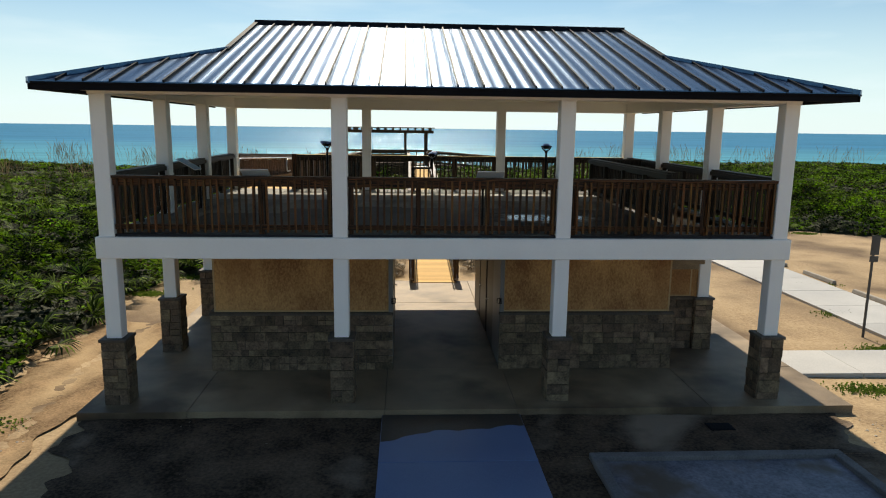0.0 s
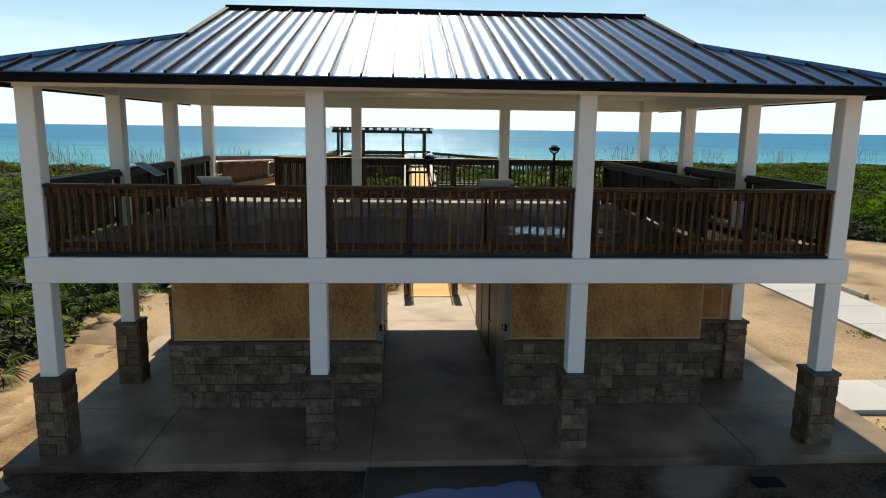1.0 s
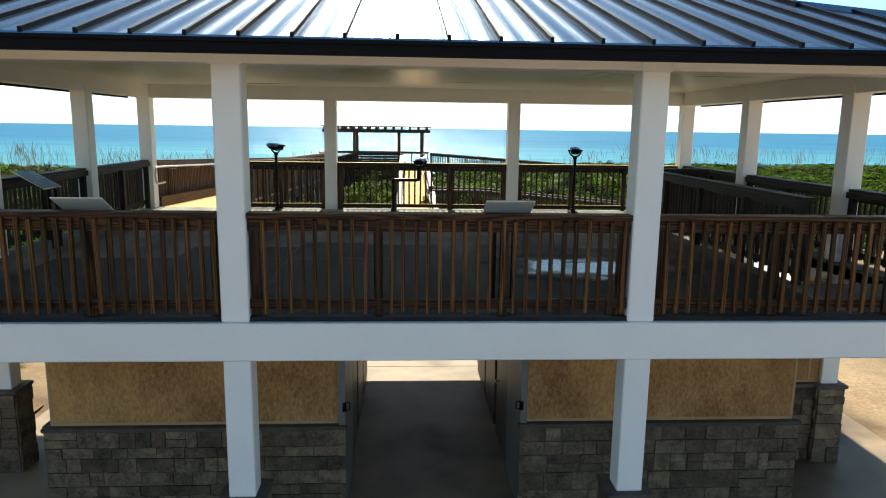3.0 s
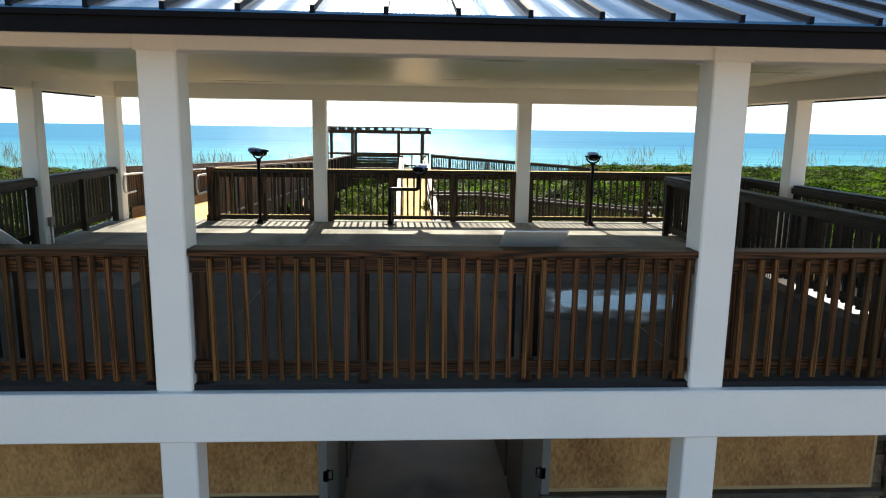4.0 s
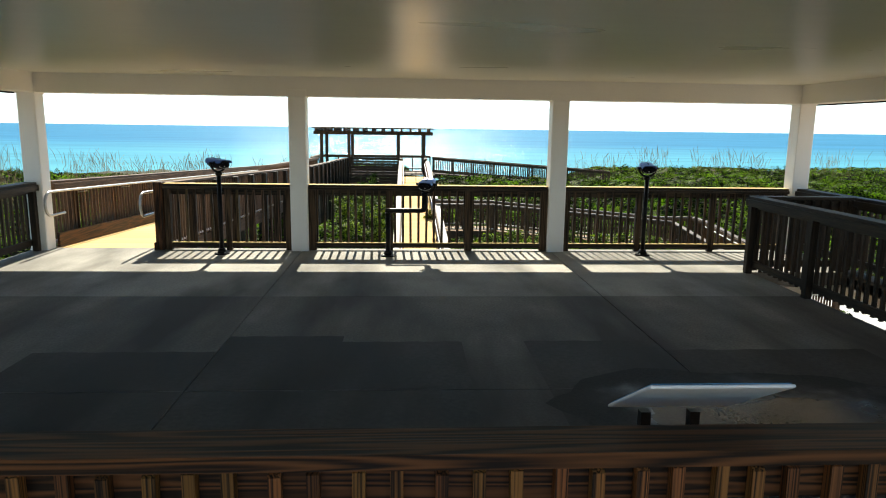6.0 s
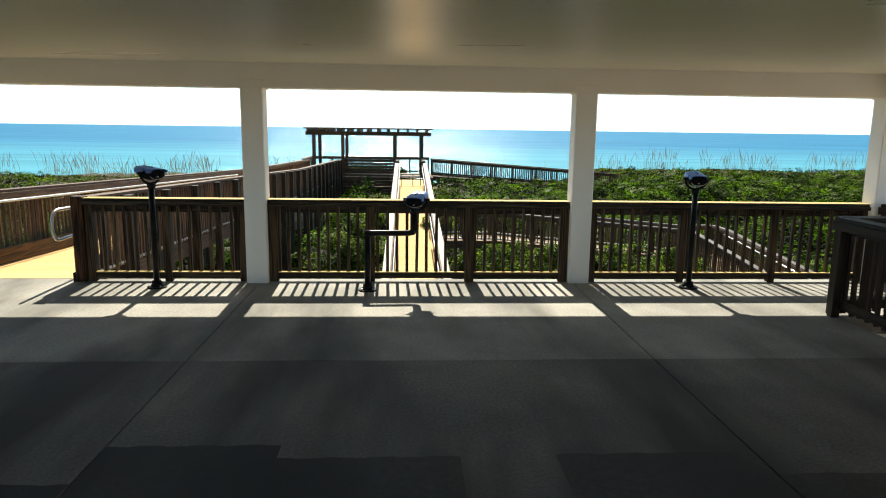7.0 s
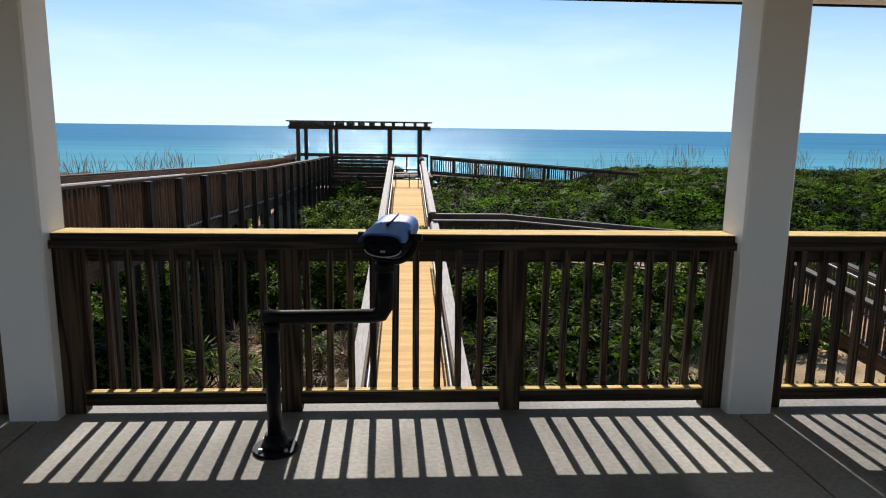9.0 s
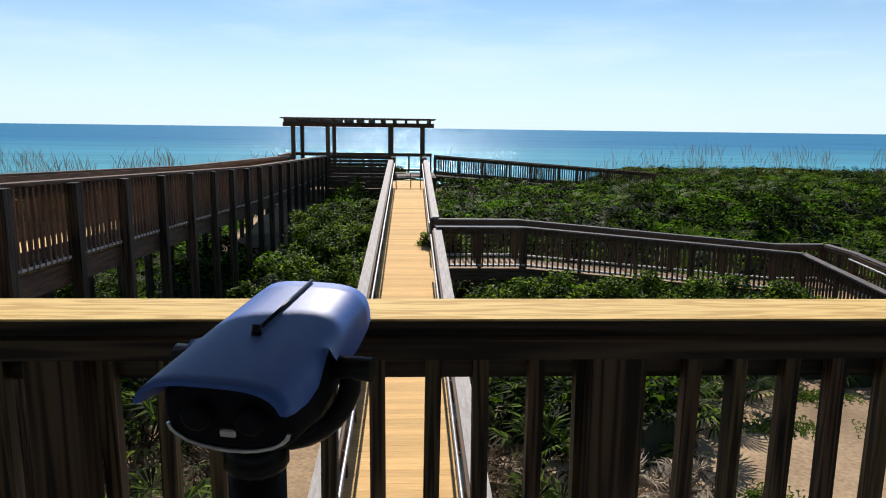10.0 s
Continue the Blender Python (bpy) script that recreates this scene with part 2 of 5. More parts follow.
# pale yellow for rail tops, sunlight put into the colour
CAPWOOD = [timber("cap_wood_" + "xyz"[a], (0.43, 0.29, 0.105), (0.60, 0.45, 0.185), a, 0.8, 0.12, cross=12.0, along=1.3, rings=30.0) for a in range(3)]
OLD = [timber("weathered_wood_" + "xyz"[a], (0.026, 0.016, 0.010), (0.125, 0.076, 0.041), a, 0.7) for a in range(3)]
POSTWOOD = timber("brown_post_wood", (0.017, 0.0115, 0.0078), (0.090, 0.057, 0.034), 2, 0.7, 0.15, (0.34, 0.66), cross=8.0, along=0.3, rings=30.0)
BEAMWOOD = [timber("reddish_beam_wood_" + "xyz"[a], (0.048, 0.029, 0.019), (0.175, 0.106, 0.068), a, 0.7) for a in range(3)]
# darker copy of the grey wood, with shade put into the colour
SHADEGREY = [timber("shaded_grey_wood_" + "xyz"[a], (0.062, 0.053, 0.046), (0.165, 0.144, 0.127), a, 0.7, 0.12) for a in range(3)]
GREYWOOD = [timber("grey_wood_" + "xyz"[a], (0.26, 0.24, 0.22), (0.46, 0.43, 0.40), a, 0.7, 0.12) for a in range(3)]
FRESH = [timber("fresh_wood_" + "xyz"[a], (0.53, 0.325, 0.128), (0.73, 0.485, 0.210), a, 0.85, 0.14, cross=34.0) for a in range(3)]
WORN = [timber("worn_wood_" + "xyz"[a], (0.20, 0.125, 0.070), (0.40, 0.275, 0.165), a, 0.8, 0.2) for a in range(3)]
SAND = shader("sand", (0.215, 0.140, 0.072), (0.44, 0.320, 0.185), 0.6, 16, 0.95, bump=0.9, depth=0.04, spread=(0.36, 0.64), patch=((0.125, 0.078, 0.040), 0.30, 0.48, 0.64, (1, 1, 1)))
# near-black, the shade beneath the leaves put into the colour
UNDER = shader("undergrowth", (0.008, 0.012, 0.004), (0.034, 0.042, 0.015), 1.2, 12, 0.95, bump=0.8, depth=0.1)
RUBBER = shader("concrete_stop", (0.22, 0.20, 0.17), (0.36, 0.33, 0.29), 4, 40, 0.85)
LEAF = leafy("broad_leaf", (0.004, 0.009, 0.002), (0.205, 0.430, 0.014), 0.6, 0.36, 0.02)
BUSH = leafy("shrub_leaf", (0.014, 0.038, 0.005), (0.33, 0.50, 0.028), 0.5, 0.42, 0.05)
FROND = leafy("palmetto_leaf", (0.008, 0.018, 0.003), (0.185, 0.290, 0.030), 0.55, 0.3, 0.03)
DRY = leafy("dry_leaf", (0.08, 0.060, 0.038), (0.52, 0.435, 0.32), 0.6, 0.2)
TWIG = leafy("brown_leaf", (0.035, 0.024, 0.014), (0.13, 0.095, 0.045), 0.6, 0.2)
OATS = leafy("sea_oat", (0.13, 0.095, 0.052), (0.33, 0.25, 0.14), 0.7, 0.3)
GRASS = leafy("grass", (0.06, 0.11, 0.015), (0.20, 0.27, 0.05), 0.6, 0.3)


# ---- building blocks ----
def box(bm, x0, x1, y0, y1, z0, z1, bevel=0.0):
    v = [bm.verts.new((x, y, z)) for x in (x0, x1) for y in (y0, y1) for z in (z0, z1)]
    faces = [bm.faces.new([v[i] for i in q]) for q in ((0, 1, 3, 2), (4, 6, 7, 5), (0, 4, 5, 1), (2, 3, 7, 6), (0, 2, 6, 4), (1, 5, 7, 3))]
    if bevel:
        edges = list({e for f in faces for e in f.edges})
        bmesh.ops.bevel(bm, geom=edges, offset=bevel, segments=1, affect="EDGES")
    return bm


def bar(bm, p, q, w, h):
    """A board from p to q (the middle of its top edge), w wide across, h deep, with upright ends."""
    p, q = Vector(p), Vector(q)
    side = Vector((q.y - p.y, p.x - q.x, 0)).normalized() * (w / 2)
    down = Vector((0, 0, -h))
    v = [bm.verts.new(c) for e in (p, q) for c in (e - side, e + side, e + side + down, e - side + down)]
    for a in ((0, 1, 2, 3), (7, 6, 5, 4), (0, 4, 5, 1), (1, 5, 6, 2), (2, 6, 7, 3), (3, 7, 4, 0)):
        bm.faces.new([v[i] for i in a])
    bmesh.ops.recalc_face_normals(bm, faces=bm.faces)
    return bm


def tube(bm, points, radius, sides=10, closed=True):
    """A round pipe through points."""
    points = [Vector(p) for p in points]
    rings = []
    for i, p in enumerate(points):
        d = ((points[min(i + 1, len(points) - 1)] - points[max(i - 1, 0)])).normalized()
        a = d.orthogonal().normalized() if i == 0 else (rings_a - d * rings_a.dot(d)).normalized()
        rings_a = a
        b = d.cross(a)
        r = radius[i] if isinstance(radius, (list, tuple)) else radius
        rings.append([bm.verts.new(p + (a * math.cos(t) + b * math.sin(t)) * r) for t in (math.tau * k / sides for k in range(sides))])
    for r0, r1 in zip(rings, rings[1:]):
        for k in range(sides):
            f = bm.faces.new((r0[k], r0[(k + 1) % sides], r1[(k + 1) % sides], r1[k]))
            f.smooth = True
    if closed:
        bm.faces.new(rings[0][::-1])
        bm.faces.new(rings[-1])
    return bm


def mesh_of(bm, name, material):
    data = bpy.data.meshes.new(name)
    bm.to_mesh(data)
    bm.free()
    data.materials.append(material)
    return data


def thing(name, place, label, category, group="", kind=""):
    ob = new(name)
    ob.location = place
    ob.empty_display_size = 0.2
    return tagged(ob, label, category, group, kind)


def base_of(ob):
    return Vector(ob.location) + (base_of(ob.parent) if ob.parent else Vector())


def part(name, bm, material, parent, label=""):
    """One mesh, modelled in world places, hung under its thing or part."""
    bmesh.ops.translate(bm, vec=-base_of(parent), verts=bm.verts)
    ob = new(name, mesh_of(bm, name, material))
    ob.parent = parent
    return tagged(ob, label)


def piece(name, data, place, parent, turn=0.0):
    """One of many alike pieces on a shared mesh, at a world place."""
    ob = new(name, data)
    ob.parent = parent
    ob.location = Vector(place) - base_of(parent)
    ob.rotation_euler = (0, 0, turn)
    return ob


def solid(name, bm, material, label, category, group="", kind=""):
    ob = new(name, mesh_of(bm, name, material))
    return tagged(ob, label, category, group, kind)


def cube_mesh(name, material, sx, sy, sz, bevel=0.0):
    """A box with its base middle at the origin."""
    return mesh_of(box(bmesh.new(), -sx / 2, sx / 2, -sy / 2, sy / 2, 0, sz, bevel), name, material)


BALUSTER = {}


def baluster_mesh(wood, height, size=0.038):
    key = (wood[2].name, round(height, 3), size)
    if key not in BALUSTER:
        bm = box(bmesh.new(), -size / 2, size / 2, -size / 2, size / 2, 0, height)
        for v in bm.verts:
            if v.co.z > height / 2 and v.co.y < 0:
                v.co.z -= size * 0.6
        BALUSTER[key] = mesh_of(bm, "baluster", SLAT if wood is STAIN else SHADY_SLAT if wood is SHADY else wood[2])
    return BALUSTER[key]


def railing(p, q, outside, wood, label, cap_wood=None, posts=None, gap=0.131, height=1.09, group="deck railings", drop=0.0, ends=(True, True), slats=True, flat=False, first=None, stout=0.089):
    """A timber railing from p to q at floor level. outside: the side (1 is to the right of p to q) on which the balusters are nailed."""
    p, q = Vector(p), Vector(q)
    run = Vector((q.x - p.x, q.y - p.y, 0))
    length = run.length
    way = run / length
    out = Vector((way.y, -way.x, 0)) * outside
    axis = 0 if abs(way.x) > abs(way.y) else 1
    rise = (q.z - p.z) / length
    top = thing("railing", p, label, "railing", group)

    def at(s, off, z):
        return p + way * s + out * off + Vector((0, 0, rise * s + z))

    caps = cap_wood or wood
    # dark shaded sides under a thin added top painted as if sunlit
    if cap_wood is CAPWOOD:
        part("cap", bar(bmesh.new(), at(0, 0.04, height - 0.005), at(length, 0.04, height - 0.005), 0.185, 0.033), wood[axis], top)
        part("cap_face", bar(bmesh.new(), at(0, 0.04, height), at(length, 0.04, height), 0.184, 0.005), caps[axis], top, "yellow top of the cap with sunlight painted in")
    else:
        part("cap", bar(bmesh.new(), at(0, 0.04, height), at(length, 0.04, height), 0.185, 0.050 if wood is STAIN else 0.038), caps[axis], top)
    nail, foot = (0.042, 0.088) if cap_wood is CAPWOOD else (0.102, 0.04)
    outer = nail + 0.040 if cap_wood is CAPWOOD else 0.064
    part("outer_rail", bar(bmesh.new(), at(0, outer, height - 0.04), at(length, outer, height - 0.04), 0.038, 0.14), wood[axis], top)
    part("inner_rail", bar(bmesh.new(), at(0, -0.064, height - 0.04), at(length, -0.064, height - 0.04), 0.038, 0.045 if cap_wood is CAPWOOD else 0.09), wood[axis], top)
    if flat:
        part("bottom_rail", bar(bmesh.new(), at(0, 0.05, 0.10), at(length, 0.05, 0.10), 0.14, 0.038), GREYWOOD[axis], top)
    else:
        low_z, low_y = (0.113, -0.006) if cap_wood is CAPWOOD else (0.18, 0.064)
        part("bottom_rail", bar(bmesh.new(), at(0, low_y, low_z), at(length, low_y, low_z), 0.038, 0.070 if cap_wood is CAPWOOD else 0.092), wood[axis], top)
        # thin added strip that paints sunlight on the bottom rail's top
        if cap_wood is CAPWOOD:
            part("sill_board", bar(bmesh.new(), at(0, -0.002, low_z + 0.012), at(length, -0.002, low_z + 0.012), 0.046, 0.011), caps[axis], top, "top edge with sunlight painted in")
    n = posts if posts is not None else max(1, round(length / 1.35) - 1)
    places = [length * (k + 1) / (n + 1) for k in range(n)]
    places = ([0.05] if ends[0] else []) + places + ([length - 0.05] if ends[1] else [])
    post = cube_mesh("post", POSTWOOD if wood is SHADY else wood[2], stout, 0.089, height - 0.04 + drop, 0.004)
    for s in places:
        piece("post", post, at(s, 0, -drop), top)
    if slats:
        tall = baluster_mesh(wood, height - 0.05 - foot)
        count = max(2, round(length / gap))
        turn = math.atan2(out.y, out.x) + math.pi / 2
        if first is not None:
            count = int((length - first - 0.03) / gap) + 1
        for k in range(count):
            s = length * (k + 0.5) / count if first is None else first + gap * k
            stick = piece("baluster", tall, at(s, nail + 0.002 * ((k * 7) % 3), foot + 0.006 * ((k * 5) % 4)), top, turn + 0.03 * (((k * 13) % 7) / 3 - 1))
            if wood is STAIN or wood is SHADY:
                stick.rotation_euler.y = 0.011 * (((k * 11) % 7) / 3 - 1)
    return top


# ---- ground, sea and paths ----
def smooth(a, b, t):
    t = np.clip((t - a) / (b - a), 0, 1)
    return t * t * (3 - 2 * t)


def lumps(x, y, size, seed=0):
    """A cheap smooth noise of -1 to 1."""
    u, v = x / size + seed * 1.7, y / size - seed * 2.3
    return (np.sin(u * 1.3 + 1.7 * np.sin(v * 0.9 + seed)) + np.sin(v * 1.7 + 1.3 * np.sin(u * 1.1 - seed)) + np.sin((u + v) * 0.8 + 2.1 * np.sin((u - v) * 0.6))) / 3


def land(x, y):
    """Height of the bare ground."""
    x, y = np.asarray(x, float), np.asarray(y, float)
    z = -0.16 + 0.02 * lumps(x, y, 1.3)
    z = z + 1.25 * smooth(20, 46, y) + 0.35 * lumps(x, y, 6, 2) * smooth(14, 30, y) * (1 - 0.6 * smooth(33, 41, y) * smooth(12, 17, x)) + 0.25 * smooth(-9, -20, x) * smooth(2, 12, y)
    z = z - 1.1 * smooth(47.4, 51, y) * smooth(-1, 2, x) * (1 - smooth(12.5, 17, x))
    z = z - 0.55 * smooth(24, 32, y) * smooth(-6.2, -8, x)
    return z - 11.0 * smooth(60, 96, y)


xs = np.concatenate([-np.geomspace(3000, 45, 22), np.linspace(-44, 44, 177), np.geomspace(45, 3000, 22)])
ys = np.concatenate([-np.geomspace(3000, 21, 22), np.linspace(-20, 100, 241), np.geomspace(101, 400, 5)])
gx, gy = np.meshgrid(xs, ys)
cols = len(xs)
verts = np.stack([gx, gy, land(gx, gy)], -1).reshape(-1, 3)
quads = [(r * cols + c, r * cols + c + 1, (r + 1) * cols + c + 1, (r + 1) * cols + c) for r in range(len(ys) - 1) for c in range(cols - 1)]
data = bpy.data.meshes.new("ground")
data.from_pydata(verts.tolist(), [], quads)
data.materials.append(SAND)
data.polygons.foreach_set("use_smooth", [True] * len(data.polygons))
tagged(new("ground", data), "tan sandy ground with ruts and stains around the pavilion", "ground", kind="structure")

sea_mat = bpy.data.materials.new("sea_water")
sea_mat.use_nodes = True
nd, wr = sea_mat.node_tree.nodes, sea_mat.node_tree.links.new
nd.remove(nd["Principled BSDF"])
body, glint, water = nd.new("ShaderNodeBsdfDiffuse"), nd.new("ShaderNodeBsdfGlossy"), nd.new("ShaderNodeMixShader")
glint.inputs["Roughness"].default_value = 0.22
glint.inputs["Color"].default_value = (0.75, 0.9, 1.0, 1)
water.inputs[0].default_value = 0.085
wr(body.outputs[0], water.inputs[1])
wr(glint.outputs[0], water.inputs[2])
wr(water.outputs[0], nd["Material Output"].inputs["Surface"])
co = nd.new("ShaderNodeTexCoord")
mp = nd.new("ShaderNodeMapping")
mp.inputs["Scale"].default_value = (0.35, 1.0, 1.0)
wr(co.outputs["Object"], mp.inputs["Vector"])
wave = nd.new("ShaderNodeTexNoise")
wave.inputs["Scale"].default_value, wave.inputs["Detail"].default_value = 0.16, 8
wr(mp.outputs[0], wave.inputs["Vector"])
bp = nd.new("ShaderNodeBump")
bp.inputs["Strength"].default_value, bp.inputs["Distance"].default_value = 1.0, 3.0
wr(wave.outputs["Fac"], bp.inputs["Height"])
wr(bp.outputs[0], glint.inputs["Normal"])
near_shore = nd.new("ShaderNodeSeparateXYZ")
wr(co.outputs["Object"], near_shore.inputs[0])
deep = nd.new("ShaderNodeMapRange")
deep.inputs["From Min"].default_value, deep.inputs["From Max"].default_value = 90.0, 420.0
wr(near_shore.outputs["Y"], deep.inputs["Value"])
hue = nd.new("ShaderNodeMix")
hue.data_type = "RGBA"
hue.inputs["A"].default_value, hue.inputs["B"].default_value = (0.083, 0.295, 0.355, 1), (0.033, 0.160, 0.285, 1)
wr(deep.outputs[0], hue.inputs["Factor"])
# long swells and wind streaks along the shore
swell_map = nd.new("ShaderNodeMapping")
swell_map.inputs["Scale"].default_value = (0.008, 0.085, 1.0)
wr(co.outputs["Object"], swell_map.inputs["Vector"])
swell = nd.new("ShaderNodeTexNoise")
swell.inputs["Scale"].default_value, swell.inputs["Detail"].default_value = 1.0, 6
wr(swell_map.outputs[0], swell.inputs["Vector"])
swell_tone = nd.new("ShaderNodeMapRange")
swell_tone.inputs["From Min"].default_value, swell_tone.inputs["From Max"].default_value = 0.32, 0.68
swell_tone.inputs["To Min"].default_value, swell_tone.inputs["To Max"].default_value = 0.84, 1.18
wr(swell.outputs["Fac"], swell_tone.inputs["Value"])
toned = nd.new("ShaderNodeHueSaturation")
wr(swell_tone.outputs[0], toned.inputs["Value"])
wr(hue.outputs["Result"], toned.inputs["Color"])
wr(toned.outputs[0], body.inputs["Color"])
bm = bmesh.new()
v = [bm.verts.new(c) for c in ((-4800, 80, -4.6), (4800, 80, -4.6), (4800, 4800, -4.6), (-4800, 4800, -4.6))]
bm.faces.new(v)
solid("water", bm, sea_mat, "blue sea with sun glitter out to the horizon", "sea", kind="structure")

# ---- paved surfaces ----
DECK_Z, BEAM_Z0, BEAM_Z1 = 3.14, 2.714, 3.10
COL_X, COL_Y, COL = (-6.10, -2.02, 2.02, 6.10), (0.135, 3.135, 6.135, 9.135), 0.27
BACK = 9.27

slab = thing("pavement", (0, 4.6, 0), "pale concrete slab with saw-cut joints under the pavilion", "slab", kind="structure")
seams_x, seams_y = (-6.68, -4.75, -1.22, 1.22, 4.85, 7.60), (-0.43, 1.70, 7.30, 10.2)
for x0, x1 in zip(seams_x, seams_x[1:]):
    for y0, y1 in zip(seams_y, seams_y[1:]):
        part("slab_panel", box(bmesh.new(), x0 + 0.005, x1 - 0.005, y0 + 0.005, y1 - 0.005, -0.30, 0.0, 0.006), SLAB, slab)
part("joint_filler", box(bmesh.new(), -6.66, 7.58, -0.41, 10.18, -0.3, -0.012), MORTAR, slab)

walk_front = thing("pavement", (0, -3, -0.1), "smooth concrete walk leading to the pavilion, blue sky reflection painted in", "walkway", kind="structure")
for k in range(9):
    y1 = -0.45 - 1.78 * k
    part("slab_panel", box(bmesh.new(), -1.27, 1.25, y1 - 1.772, y1, -0.3, -0.085 - 0.004 * k, 0.006), SEALED_SKY, walk_front)
walk_side = thing("pavement", (9.5, 2.3, -0.1), "pale concrete path from the slab to the parking sidewalk", "walkway", kind="structure")
for x0, x1 in ((7.62, 9.1), (9.1, 10.6), (10.6, 12.1)):
    part("slab_panel", box(bmesh.new(), x0 + 0.005, x1 - 0.005, 1.45, 3.0, -0.3, -0.07, 0.006), WALKWAY, walk_side)
sidewalk = thing("pavement", (12.9, 8, -0.1), "pale concrete sidewalk along the sandy car park", "sidewalk", kind="structure")
for k in range(16):
    y0 = -8 + 1.9 * k
    part("slab_panel", box(bmesh.new(), 12.11 if -0.5 < y0 - 1.4 < 1.2 else 11.5, 13.7, y0 + 0.005, y0 + 1.895, -0.3, -0.08, 0.006), WALKWAY, sidewalk)
pad = thing("pad_frame", (4.15, -3.6, -0.1), "dark concrete curb framing a grey pad beside the walk", "curb", kind="structure")
for a in ((2.10, 6.25, -2.24, -2.07), (2.10, 2.27, -6.5, -2.24), (6.08, 6.25, -6.5, -2.24), (2.10, 6.25, -6.67, -6.5)):
    part("curb", box(bmesh.new(), *a, -0.3, -0.04, 0.012), CURB, pad)
part("pad", box(bmesh.new(), 2.27, 6.08, -6.5, -2.24, -0.3, -0.12), PAD, pad)


def sheet(bm, left, right, y0, y1, across, along, lift):
    """A patch of loose ground between two wandering edges, sinking away at its rim."""
    rows = []
    for y in np.linspace(y0, y1, along):
        row = []
        for k in range(across):
            u = k / (across - 1)
            x = left(y) + (right(y) - left(y)) * u
            row.append(bm.verts.new((x, y, float(land(x, y)) + lift(x, y))))
        rows.append(row)
    for a, b in zip(rows, rows[1:]):
        for k in range(across - 1):
            bm.faces.new((a[k], a[k + 1], b[k + 1], b[k])).smooth = True


def clods(x, y):
    return 0.030 + 0.010 * math.sin(3.1 * x + 2 * math.sin(2.3 * y)) * math.sin(2.7 * y) + 0.008 * math.sin(9 * x + 3 * math.sin(7 * y)) * math.sin(8 * y + math.sin(6 * x))


def soil_left(y):
    return -6.25 + 0.32 * math.sin(1.7 * y) + 0.16 * math.sin(5.3 * y) + 0.07 * math.sin(13 * y)


def soil_right(y):
    return 7.2 + 0.32 * math.sin(1.5 * y + 1) + 0.14 * math.sin(5.1 * y) + 0.07 * math.sin(12 * y)


# soil sheet over the shadowed ground, its dark tone partly painted shadow
bm = bmesh.new()
sheet(bm, soil_left, lambda y: -1.275, -9.5, -0.435, 50, 90, clods)
sheet(bm, lambda y: 1.255, lambda y: 2.095, -9.5, -2.07, 10, 70, clods)
sheet(bm, lambda y: 1.255, soil_right, -2.065, -0.435, 60, 18, clods)
sheet(bm, lambda y: 6.255, soil_right, -9.5, -2.07, 12, 70, clods)
sheet(bm, lambda y: 2.10, lambda y: 6.25, -9.5, -6.68, 24, 24, clods)
solid("dirt", bm, SOIL, "damp soil in front of the pavilion, roof shadow painted in", "soil", kind="structure")
bm = bmesh.new()
box(bm, 4.55, 5.0, -1.13, -0.83, -0.2, -0.125, 0.01)
for k in range(6):
    box(bm, 4.59 + 0.065 * k, 4.625 + 0.065 * k, -1.10, -0.86, -0.125, -0.118)
solid("drain_grate", bm, BLACK, "black iron drain grate set in the sand", "drain")



def wander(y):
    return 0.5 * math.sin(0.9 * y) + 0.25 * math.sin(2.9 * y + 1) + 0.12 * math.sin(7.1 * y)


bm = bmesh.new()
sheet(bm, lambda y: -9.6 + wander(y), lambda y: -6.75 + 0.4 * min(0, wander(y)), -12, 5.8, 44, 150, lambda x, y: 0.022 + 0.024 * math.sin(5.2 * (x + 0.25 * math.sin(0.5 * y))) + 0.010 * math.sin(11 * x + 2 * math.sin(5 * y)) * math.sin(9 * y))
DIRT = shader("brown_dirt", (0.10, 0.062, 0.034), (0.33, 0.220, 0.125), 1.3, 20, 0.95, bump=1.0, depth=0.05, spread=(0.36, 0.64), spec=0.1, patch=((0.40, 0.29, 0.17), 0.6, 0.50, 0.66, (1, 0.4, 1)))
solid("dirt", bm, DIRT, "rutted brown dirt beside the slab", "soil", kind="structure")

# ---- pavilion frame ----
pav = thing("pavilion", (0, 4.63, 0), "white two-storey open beach pavilion with a dark metal roof", "pavilion", kind="structure")
BACK_X = (-6.10, -2.045, 2.085, 6.10)
spots = [(x, COL_Y[0]) for x in COL_X] + [(x, COL_Y[3]) for x in BACK_X] + [(x, y) for x in (COL_X[0], COL_X[3]) for y in COL_Y[1:3]]
upper = cube_mesh("upper_column", WHITE, COL, COL, 5.58 - BEAM_Z1, 0.012)
lower = cube_mesh("lower_column", WHITE, COL, COL, BEAM_Z0 - 1.24 + 0.01, 0.012)


